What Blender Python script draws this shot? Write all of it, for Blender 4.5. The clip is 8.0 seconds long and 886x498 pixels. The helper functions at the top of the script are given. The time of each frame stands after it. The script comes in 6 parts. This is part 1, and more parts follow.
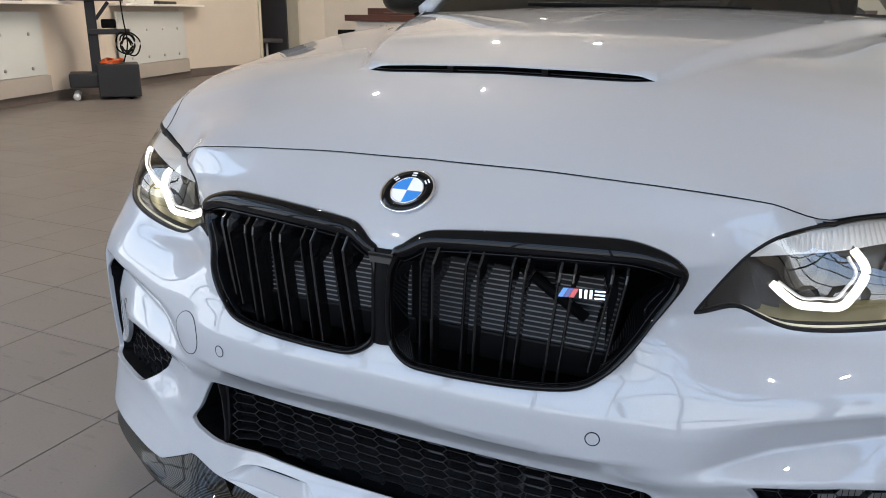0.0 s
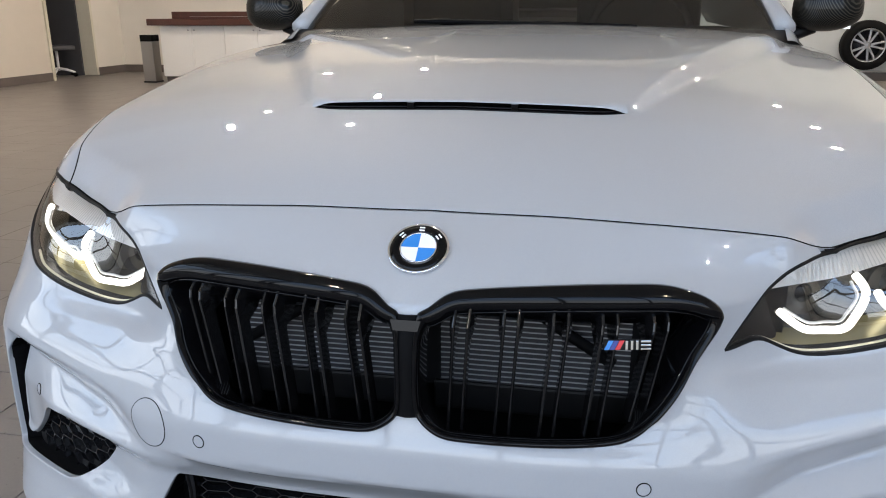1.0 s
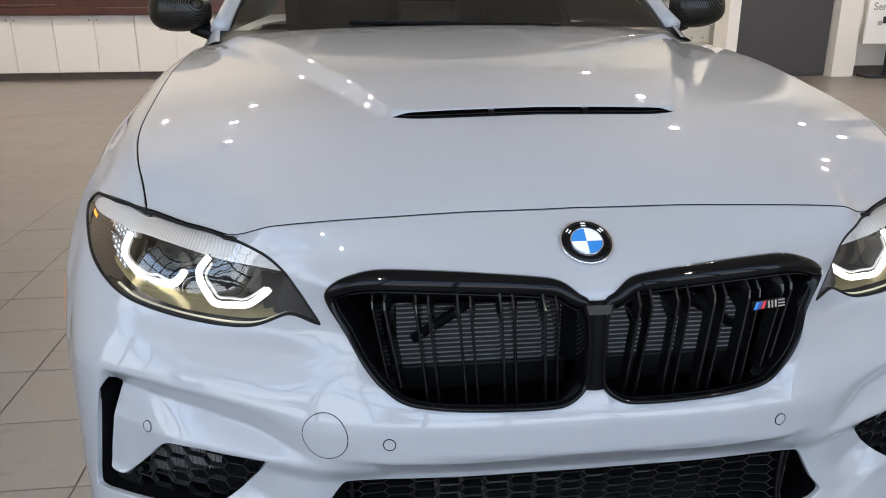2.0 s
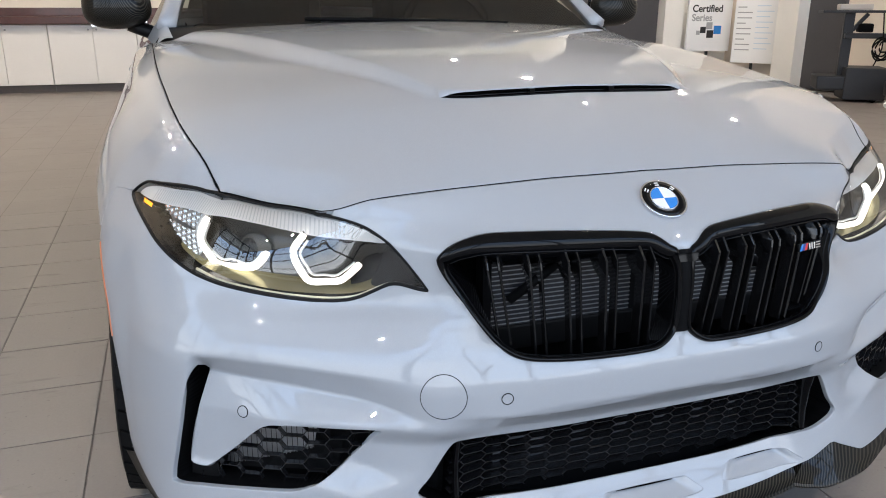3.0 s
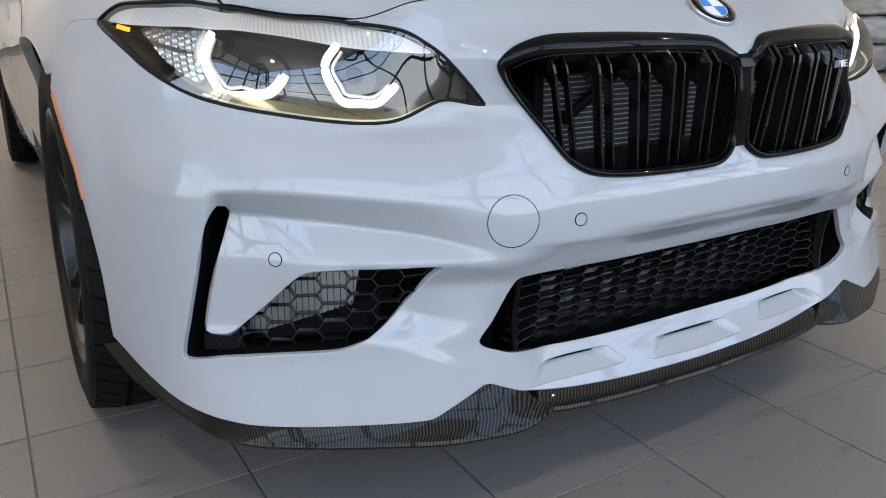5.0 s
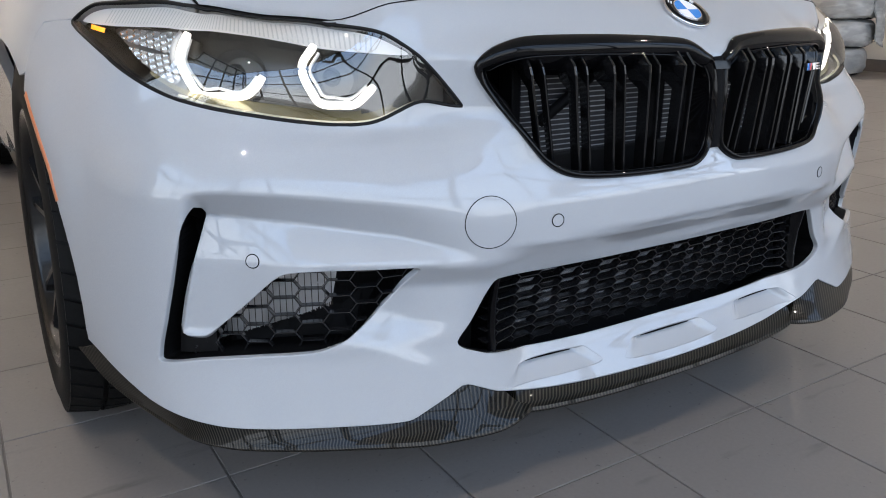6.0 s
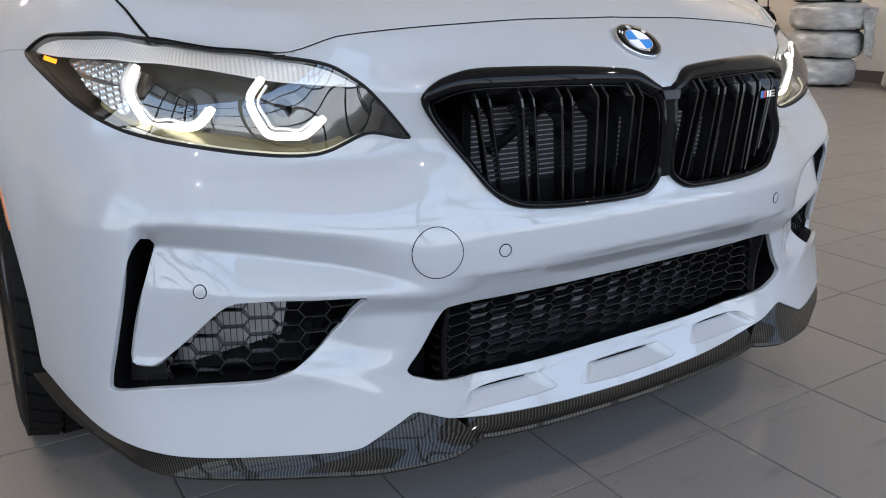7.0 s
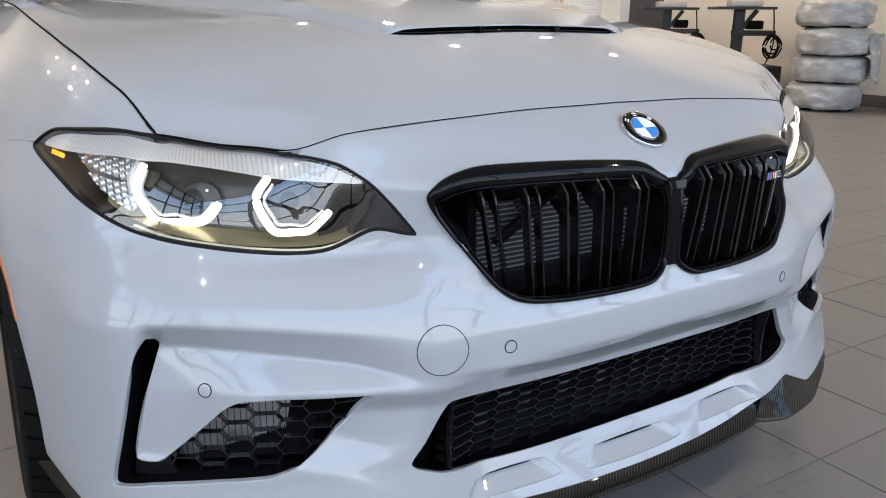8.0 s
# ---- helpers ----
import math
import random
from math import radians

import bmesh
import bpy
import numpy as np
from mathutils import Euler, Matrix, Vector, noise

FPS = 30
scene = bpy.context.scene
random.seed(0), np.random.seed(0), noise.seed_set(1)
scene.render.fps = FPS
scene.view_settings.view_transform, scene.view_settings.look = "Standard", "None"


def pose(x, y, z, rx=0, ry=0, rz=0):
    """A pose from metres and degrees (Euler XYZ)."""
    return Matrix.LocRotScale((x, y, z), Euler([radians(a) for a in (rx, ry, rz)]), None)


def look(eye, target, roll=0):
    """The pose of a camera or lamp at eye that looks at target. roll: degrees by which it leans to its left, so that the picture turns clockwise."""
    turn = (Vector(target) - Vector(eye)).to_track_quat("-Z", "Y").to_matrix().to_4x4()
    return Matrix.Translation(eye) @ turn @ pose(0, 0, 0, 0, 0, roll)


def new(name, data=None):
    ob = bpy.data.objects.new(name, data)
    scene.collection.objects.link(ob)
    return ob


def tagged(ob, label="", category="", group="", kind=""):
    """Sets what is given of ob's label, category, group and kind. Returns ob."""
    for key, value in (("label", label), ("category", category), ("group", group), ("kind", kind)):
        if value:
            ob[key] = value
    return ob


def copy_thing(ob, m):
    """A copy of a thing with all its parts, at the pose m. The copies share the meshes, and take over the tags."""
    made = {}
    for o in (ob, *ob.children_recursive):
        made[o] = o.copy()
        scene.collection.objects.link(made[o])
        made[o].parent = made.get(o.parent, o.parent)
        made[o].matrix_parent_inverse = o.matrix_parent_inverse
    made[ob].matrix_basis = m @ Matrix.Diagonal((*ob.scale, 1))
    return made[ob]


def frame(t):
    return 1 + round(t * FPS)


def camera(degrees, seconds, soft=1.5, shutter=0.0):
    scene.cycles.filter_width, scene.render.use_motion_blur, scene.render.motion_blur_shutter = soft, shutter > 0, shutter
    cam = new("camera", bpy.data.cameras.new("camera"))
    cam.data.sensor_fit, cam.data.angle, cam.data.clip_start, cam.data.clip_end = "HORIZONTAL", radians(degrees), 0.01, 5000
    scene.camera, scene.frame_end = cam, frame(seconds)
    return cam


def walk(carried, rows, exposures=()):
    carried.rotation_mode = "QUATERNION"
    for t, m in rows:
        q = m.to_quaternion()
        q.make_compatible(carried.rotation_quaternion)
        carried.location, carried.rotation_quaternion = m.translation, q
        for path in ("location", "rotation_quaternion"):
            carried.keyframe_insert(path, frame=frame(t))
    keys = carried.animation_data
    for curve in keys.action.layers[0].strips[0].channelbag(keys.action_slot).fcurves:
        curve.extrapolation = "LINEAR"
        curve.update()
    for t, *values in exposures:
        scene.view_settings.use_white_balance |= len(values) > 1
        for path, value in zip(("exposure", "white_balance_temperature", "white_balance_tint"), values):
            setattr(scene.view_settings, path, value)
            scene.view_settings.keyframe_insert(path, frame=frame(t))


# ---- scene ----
cam = camera(59.35, 8.0, 1.0)
# seconds, place in metres, turn in degrees
ROWS = [
    (0.0, 0.5089, -0.9595, 1.0014, 73.072, -0.404, 25.392),
    (0.5, 0.4206, -1.0146, 1.0633, 73.006, 0.121, 20.23),
    (1.0, 0.2221, -0.9594, 1.0574, 72.98, 0.164, 11.118),
    (1.5, -0.045, -1.0454, 1.0725, 73.078, 0.256, 1.755),
    (1.7, -0.1641, -1.0677, 1.1191, 71.412, 0.422, -1.707),
    (2.8, -0.7084, -1.0875, 1.0669, 73.857, -0.407, -17.319),
    (3.0, -0.7586, -1.0716, 1.0591, 72.812, -0.11, -19.083),
    (3.5, -0.8832, -0.9953, 0.9631, 72.793, 0.204, -23.322),
    (4.0, -0.9693, -0.9172, 0.859, 71.936, 0.08, -26.702),
    (4.5, -1.0059, -0.8823, 0.7806, 71.735, 0.147, -28.973),
    (6.0, -1.0042, -0.887, 0.7789, 71.95, -0.134, -31.906),
    (6.5, -0.9681, -0.9074, 0.8054, 72.077, -0.233, -32.06),
    (7.0, -0.9437, -0.9228, 0.8136, 72.427, -0.247, -32.046),
    (7.5, -0.9532, -0.9212, 0.8366, 72.896, -0.246, -31.826),
    (8.0, -0.9252, -0.8919, 0.9275, 73.313, -0.358, -31.595),
]
walk(cam, [(t, pose(*row)) for t, *row in ROWS])
# ---- end of walk ----
# ---- light ----
scene.view_settings.exposure = 0.0
world = bpy.data.worlds.new("world")
scene.world = world
world.use_nodes = True
sky = world.node_tree.nodes.new("ShaderNodeTexSky")
sky.sky_type, sky.sun_disc = "NISHITA", False
sky.sun_elevation, sky.sun_rotation = radians(48), radians(120)
world.node_tree.links.new(sky.outputs[0], world.node_tree.nodes["Background"].inputs[0])
world.node_tree.nodes["Background"].inputs[1].default_value = 0.12
sun = new("sun", bpy.data.lights.new("sun", "SUN"))
sun.data.energy, sun.data.angle, sun.data.color = 3.0, radians(0.5), (1.0, .95, .88)
sun.matrix_world = look((8, 10, 16), (0, -8, 0))

# room: the shop window stands behind the camera, the counter behind the car
ROOM_X0, ROOM_X1, ROOM_Y0, ROOM_Y1, ROOM_H = -8.4, 7.6, -4.3, 12.4, 5.2
WIN_X = -4.3  # the side window, added for light, stands further in than the wall behind it


# ---- materials ----
def material(name, color, rough=.5, metal=0.0, coat=0.0, bump=0.0, scale=40.0, vary=0.0, vary_scale=4.0, spec=.5, emit=0.0, trans=0.0, rough_vary=0.0):
    m = bpy.data.materials.new(name)
    m.use_nodes = True
    n, l = m.node_tree.nodes, m.node_tree.links
    b = n["Principled BSDF"]
    b.inputs["Base Color"].default_value = (*color, 1)
    b.inputs["Roughness"].default_value, b.inputs["Metallic"].default_value = rough, metal
    b.inputs["Coat Weight"].default_value, b.inputs["Coat Roughness"].default_value = coat, .02
    b.inputs["Specular IOR Level"].default_value, b.inputs["Transmission Weight"].default_value = spec, trans
    if emit:
        b.inputs["Emission Color"].default_value, b.inputs["Emission Strength"].default_value = (*color, 1), emit
    if vary or bump or rough_vary:
        co = n.new("ShaderNodeTexCoord")
    if vary or rough_vary:
        big, fine = n.new("ShaderNodeTexNoise"), n.new("ShaderNodeTexNoise")
        big.inputs["Scale"].default_value, fine.inputs["Scale"].default_value = vary_scale, scale
        big.inputs["Detail"].default_value = fine.inputs["Detail"].default_value = 4
        add = n.new("ShaderNodeMath")
        for tex in (big, fine):
            l.new(co.outputs["Object"], tex.inputs["Vector"])
        l.new(big.outputs[0], add.inputs[0]), l.new(fine.outputs[0], add.inputs[1])
        if vary:
            ramp = n.new("ShaderNodeMapRange")
            ramp.inputs["From Min"].default_value, ramp.inputs["From Max"].default_value = .6, 1.4
            ramp.inputs["To Min"].default_value, ramp.inputs["To Max"].default_value = 1 - vary, 1 + vary
            mul = n.new("ShaderNodeVectorMath")
            mul.operation, mul.inputs[0].default_value = "SCALE", color
            l.new(add.outputs[0], ramp.inputs[0]), l.new(ramp.outputs[0], mul.inputs["Scale"]), l.new(mul.outputs[0], b.inputs["Base Color"])
        if rough_vary:
            rr = n.new("ShaderNodeMapRange")
            rr.inputs["From Min"].default_value, rr.inputs["From Max"].default_value = .6, 1.4
            rr.inputs["To Min"].default_value, rr.inputs["To Max"].default_value = max(rough - rough_vary, .02), rough + rough_vary
            l.new(add.outputs[0], rr.inputs[0]), l.new(rr.outputs[0], b.inputs["Roughness"])
    if bump:
        tex, bp = n.new("ShaderNodeTexNoise"), n.new("ShaderNodeBump")
        tex.inputs["Scale"].default_value, tex.inputs["Detail"].default_value = scale * 3, 5
        bp.inputs["Strength"].default_value, bp.inputs["Distance"].default_value = bump, .002
        l.new(co.outputs["Object"], tex.inputs["Vector"]), l.new(tex.outputs[0], bp.inputs["Height"]), l.new(bp.outputs[0], b.inputs["Normal"])
    return m


def paint_material():
    """Silver metallic paint: fine flakes under a clear coat."""
    m = material("silver_paint", (.358, .372, .395), .55, .04, 1.0, spec=.25)
    n, l = m.node_tree.nodes, m.node_tree.links
    b = n["Principled BSDF"]
    b.inputs["Coat IOR"].default_value, b.inputs["Coat Roughness"].default_value = 1.53, .012
    co, cell, ramp, mul = n.new("ShaderNodeTexCoord"), n.new("ShaderNodeTexVoronoi"), n.new("ShaderNodeMapRange"), n.new("ShaderNodeVectorMath")
    cell.inputs["Scale"].default_value = 1800
    ramp.inputs["To Min"].default_value, ramp.inputs["To Max"].default_value = .93, 1.07
    mul.operation, mul.inputs[0].default_value = "SCALE", (.358, .372, .395)
    l.new(co.outputs["Object"], cell.inputs["Vector"]), l.new(cell.outputs["Color"], ramp.inputs[0])
    l.new(ramp.outputs[0], mul.inputs["Scale"]), l.new(mul.outputs[0], b.inputs["Base Color"])
    return m


def carbon_material():
    """Twill carbon fibre under clear lacquer."""
    m = material("carbon_fibre", (.03, .028, .025), .4, .0, .30, spec=.1)
    n, l = m.node_tree.nodes, m.node_tree.links
    b = n["Principled BSDF"]
    co, wave, ramp = n.new("ShaderNodeTexCoord"), n.new("ShaderNodeTexWave"), n.new("ShaderNodeValToRGB")
    turn = n.new("ShaderNodeMapping")
    turn.inputs["Rotation"].default_value = (.0, .55, 4.05)
    wave.inputs["Scale"].default_value, wave.inputs["Distortion"].default_value = 84, .0
    wave.bands_direction = "X"
    ramp.color_ramp.elements[0].color, ramp.color_ramp.elements[1].color = (.0008, .0008, .0008, 1), (.038, .034, .027, 1)
    ramp.color_ramp.elements[0].position = .42
    l.new(co.outputs["Object"], turn.inputs[0]), l.new(turn.outputs[0], wave.inputs["Vector"]), l.new(wave.outputs["Fac"], ramp.inputs[0]), l.new(ramp.outputs[0], b.inputs["Base Color"])
    return m


def tile_material():
    """Grey-brown porcelain floor tile with a satin sheen; each tile a shade of its own."""
    m = material("floor_tile", (.186, .170, .161), .36, spec=.22, bump=.06, scale=60, rough_vary=.03)
    n, l = m.node_tree.nodes, m.node_tree.links
    b = n["Principled BSDF"]
    co, info = n.new("ShaderNodeTexCoord"), n.new("ShaderNodeObjectInfo")
    big, fine = n.new("ShaderNodeTexNoise"), n.new("ShaderNodeTexNoise")
    big.inputs["Scale"].default_value, fine.inputs["Scale"].default_value = 2.2, 130
    big.inputs["Detail"].default_value = 6
    isle = n.new("ShaderNodeNewGeometry")
    sums = [n.new("ShaderNodeMath") for _ in range(3)]
    ramp, mul = n.new("ShaderNodeMapRange"), n.new("ShaderNodeVectorMath")
    ramp.inputs["From Min"].default_value, ramp.inputs["From Max"].default_value = .8, 2.4
    ramp.inputs["To Min"].default_value, ramp.inputs["To Max"].default_value = .88, 1.12
    mul.operation, mul.inputs[0].default_value = "SCALE", (.186, .170, .161)
    for tex in (big, fine):
        l.new(co.outputs["Object"], tex.inputs["Vector"])
    l.new(big.outputs[0], sums[0].inputs[0]), l.new(fine.outputs[0], sums[0].inputs[1])
    l.new(info.outputs["Random"], sums[1].inputs[0]), l.new(isle.outputs["Random Per Island"], sums[1].inputs[1])
    sums[2].operation = "MULTIPLY_ADD"
    sums[2].inputs[1].default_value = .35
    l.new(sums[1].outputs[0], sums[2].inputs[0]), l.new(sums[0].outputs[0], sums[2].inputs[2])
    # scuffs and specks of dirt
    dirt, cut, less = n.new("ShaderNodeTexNoise"), n.new("ShaderNodeMapRange"), n.new("ShaderNodeMath")
    grit, cut2, both_dirt = n.new("ShaderNodeTexNoise"), n.new("ShaderNodeMapRange"), n.new("ShaderNodeMath")
    place = n.new("ShaderNodeNewGeometry")
    stretch = n.new("ShaderNodeMapping")
    stretch.inputs["Rotation"].default_value, stretch.inputs["Scale"].default_value = (0, 0, .6), (1, 5, 1)
    dirt.inputs["Scale"].default_value, dirt.inputs["Detail"].default_value = 5, 9
    grit.inputs["Scale"].default_value, grit.inputs["Detail"].default_value = 75, 3
    cut.inputs["From Min"].default_value, cut.inputs["From Max"].default_value, cut.inputs["To Max"].default_value = .62, .78, .34
    cut2.inputs["From Min"].default_value, cut2.inputs["From Max"].default_value, cut2.inputs["To Max"].default_value = .67, .74, .38
    l.new(place.outputs["Position"], stretch.inputs[0]), l.new(stretch.outputs[0], dirt.inputs["Vector"]), l.new(place.outputs["Position"], grit.inputs["Vector"])
    l.new(dirt.outputs[0], cut.inputs[0]), l.new(grit.outputs[0], cut2.inputs[0])
    l.new(cut.outputs[0], both_dirt.inputs[0]), l.new(cut2.outputs[0], both_dirt.inputs[1])
    less.operation = "SUBTRACT"
    l.new(sums[2].outputs[0], ramp.inputs[0]), l.new(ramp.outputs[0], less.inputs[0]), l.new(both_dirt.outputs[0], less.inputs[1])
    l.new(less.outputs[0], mul.inputs["Scale"]), l.new(mul.outputs[0], b.inputs["Base Color"])
    return m


PAINT, CARBON, TILE = paint_material(), carbon_material(), tile_material()
GLOSS_BLACK = material("gloss_black", (.0025, .0025, .003), .05, spec=.20)
SATIN_BLACK = material("satin_black_plastic", (.0035, .0035, .004), .48, spec=.2, bump=.05, scale=300)
MATTE_BLACK = material("matte_black_plastic", (.0035, .0035, .004), .62, spec=.08, bump=.1, scale=400)
DARK = material("engine_bay_black", (.002, .002, .002), .9, spec=.1)
RUBBER = material("tyre_rubber", (.007, .007, .007), .65, spec=.10, bump=.2, scale=120, vary=.2)
RIM = material("black_alloy", (.006, .006, .0065), .22, .0, spec=.4)
DISC = material("brake_disc_iron", (.022, .022, .023), .5, .3)
STEEL = material("brushed_steel", (.45, .45, .46), .35, 1.0, bump=.1, scale=150)
CHROME = material("chrome", (.80, .80, .82), .06, 1.0)
ALUMINIUM = material("radiator_aluminium", (.42, .43, .45), .45, .8, vary=.15)


def clear_material(name, tint, gloss=1.5):
    """Thin clear plastic or glass: see-through, with a mirror sheen."""
    m = bpy.data.materials.new(name)
    m.use_nodes = True
    n, l = m.node_tree.nodes, m.node_tree.links
    n.remove(n["Principled BSDF"])
    see, shine, mix, fres = n.new("ShaderNodeBsdfTransparent"), n.new("ShaderNodeBsdfGlossy"), n.new("ShaderNodeMixShader"), n.new("ShaderNodeFresnel")
    see.inputs["Color"].default_value, shine.inputs["Roughness"].default_value, fres.inputs["IOR"].default_value = (*tint, 1), .0, gloss
    l.new(fres.outputs[0], mix.inputs[0]), l.new(see.outputs[0], mix.inputs[1]), l.new(shine.outputs[0], mix.inputs[2]), l.new(mix.outputs[0], n["Material Output"].inputs[0])
    return m


LENS = clear_material("clear_lens", (.98, .98, .98), 2.05)
SCREEN_GLASS = clear_material("windscreen_glass", (.50, .54, .51), 1.75)
GLASS = material("tinted_glass", (.020, .022, .022), .25, spec=.15)
LIGHT_GUIDE = material("white_light_guide", (1.0, .96, .88), .3, emit=2.6)
AMBER_LED = material("amber_lamp", (1.0, .36, .01), .3, emit=1.5)
AMBER = material("amber_reflector", (.52, .17, .07), .3, coat=.3)
HOUSING = material("lamp_housing", (.050, .045, .037), .25, .3, vary=.3, vary_scale=30)
RIB_BLACK = material("rib_black", (.010, .010, .011), .16, spec=.55)
SLAT_BLACK = material("slat_black", (.004, .004, .0045), .15, spec=.5)
RIB = material("clear_rib", (.70, .70, .69), .25)
CORE_BLACK = material("radiator_core_black", (.016, .016, .019), .5, vary=.2, vary_scale=40)
FIN = material("dark_cooler_fin", (.24, .24, .25), .25, .9)
SILVERED = material("silvered_reflector", (.80, .79, .76), .22, .75)
TRIM_GREY = material("lamp_bezel_grey", (.24, .23, .21), .25, .12, vary=.15, vary_scale=20)
CLEAR_STRIP = material("ribbed_clear_plastic", (.92, .91, .89), .2, spec=.7)
# gold and olive carry the light rings' warm reflection in the colour
GOLD = material("reflector_warm_sheen", (.88, .84, .66), .22, .2)
OLIVE = material("reflector_olive_sheen", (.42, .37, .19), .22, .5)
WHITE_ENAMEL = material("white_enamel", (.82, .83, .84), .2, coat=.5)
BLUE_ENAMEL = material("blue_enamel", (.03, .22, .62), .2, coat=.5)
RED_ENAMEL = material("red_enamel", (.6, .03, .04), .25, coat=.5)
NAVY_ENAMEL = material("dark_blue_enamel", (.03, .05, .25), .25, coat=.5)
GROUT = material("tile_grout", (.14, .128, .118), .85, bump=.3, scale=120, vary=.2)
WALL = material("wall_paint", (.70, .66, .60), .75, bump=.08, scale=60, vary=.03)
TAN_WALL = material("tan_wall_paint", (.66, .595, .52), .75, bump=.08, scale=60, vary=.03)
WHITE_WALL = material("white_panel", (.78, .77, .74), .5, bump=.03, scale=40, vary=.02)
GREY_PANEL = material("dark_grey_wall_panel", (.055, .055, .062), .6, vary=.08)
SKIRTING = material("skirting_tile", (.13, .11, .10), .45, vary=.12)
CEILING = material("ceiling_paint", (.76, .73, .67), .9, vary=.03)
MAHOGANY = material("dark_red_wood", (.075, .026, .021), .32, coat=.3, vary=.25, vary_scale=6)
CABINET_WHITE = material("white_laminate", (.80, .79, .77), .35, vary=.015)
FRAME_METAL = material("dark_anodised_frame", (.05, .05, .055), .4, .6)
LAMP_GLOW = material("ceiling_lamp_diffuser", (1.0, .87, .73), .4, emit=2000.0)


def backdrop_material():
    """Plain glow of sky over pale distance, outside the shop window."""
    m = bpy.data.materials.new("sky_backdrop")
    m.use_nodes = True
    n, l = m.node_tree.nodes, m.node_tree.links
    n.remove(n["Principled BSDF"])
    co, sep, ramp, em = n.new("ShaderNodeTexCoord"), n.new("ShaderNodeSeparateXYZ"), n.new("ShaderNodeValToRGB"), n.new("ShaderNodeEmission")
    scale = n.new("ShaderNodeMath")
    scale.operation, scale.inputs[1].default_value = "DIVIDE", 8.0
    stops = ramp.color_ramp.elements
    stops[0].position, stops[0].color = .0, (.10, .10, .098, 1)
    stops[1].position, stops[1].color = 1.0, (.36, .56, .95, 1)
    for at, c in ((.06, (.13, .13, .125, 1)), (.085, (.20, .21, .21, 1)), (.10, (.27, .28, .29, 1)), (.11, (.90, .94, 1.0, 1)), (.30, (.82, .90, 1.0, 1)), (.46, (.58, .75, 1.0, 1))):
        e = stops.new(at)
        e.color = c
    em.inputs["Strength"].default_value = 3.95
    l.new(co.outputs["Object"], sep.inputs[0]), l.new(sep.outputs["Z"], scale.inputs[0]), l.new(scale.outputs[0], ramp.inputs[0]), l.new(ramp.outputs[0], em.inputs["Color"]), l.new(em.outputs[0], n["Material Output"].inputs[0])
    return m


SKY_GLOW = backdrop_material()



# ---- helpers for meshes ----
def link_mesh(name, verts, faces, mat, parent=None, label="", normals=None, smooth=True):
    me = bpy.data.meshes.new(name)
    me.from_pydata([tuple(map(float, v)) for v in verts], [], [tuple(map(int, f)) for f in faces])
    me.materials.append(mat)
    me.polygons.foreach_set("use_smooth", [smooth] * len(me.polygons))
    if normals is not None:
        me.normals_split_custom_set_from_vertices([tuple(map(float, v)) for v in normals])
    me.update()
    ob = new(name, me)
    ob.parent = parent
    if label:
        tagged(ob, label)
    return ob


def part(name, bm, mat, parent=None, label="", smooth=False):
    me = bpy.data.meshes.new(name)
    bmesh.ops.recalc_face_normals(bm, faces=bm.faces[:])
    bm.to_mesh(me)
    bm.free()
    me.materials.append(mat)
    me.polygons.foreach_set("use_smooth", [smooth] * len(me.polygons))
    ob = new(name, me)
    ob.parent = parent
    if label:
        tagged(ob, label)
    return ob


def add_box(bm, x0, x1, y0, y1, z0, z1, bevel=0.0, m=None):
    made = bmesh.ops.create_cube(bm, size=1.0)["verts"]
    for v in made:
        v.co = Vector((x0 + (v.co.x + .5) * (x1 - x0), y0 + (v.co.y + .5) * (y1 - y0), z0 + (v.co.z + .5) * (z1 - z0)))
    if bevel:
        edges = list({e for v in made for e in v.link_edges})
        made = list({v for f in bmesh.ops.bevel(bm, geom=edges, offset=bevel, segments=2, profile=.6, affect="EDGES")["faces"] for v in f.verts} | {v for v in made if v.is_valid})
    if m is not None:
        bmesh.ops.transform(bm, matrix=m, verts=made)
    return made


def box(name, x0, x1, y0, y1, z0, z1, mat, parent=None, label="", bevel=0.004, m=None):
    bm = bmesh.new()
    add_box(bm, x0, x1, y0, y1, z0, z1, bevel, m)
    return part(name, bm, mat, parent, label)


def lathe(name, profile, mat, parent=None, label="", m=None, n=48, closed=False):
    """Profile of (radius, height) turned round the z axis."""
    bm = bmesh.new()
    rings = [[bm.verts.new((r * math.cos(2 * math.pi * k / n), r * math.sin(2 * math.pi * k / n), h)) for k in range(n)] for r, h in profile]
    for a, b in zip(rings, rings[1:] + (rings[:1] if closed else [])):
        for k in range(n):
            bm.faces.new((a[k], a[(k + 1) % n], b[(k + 1) % n], b[k]))
    if not closed:
        for ring in (rings[0], rings[-1]):
            bm.faces.new(ring)
    if m is not None:
        bmesh.ops.transform(bm, matrix=m, verts=bm.verts[:])
    return part(name, bm, mat, parent, label, True)


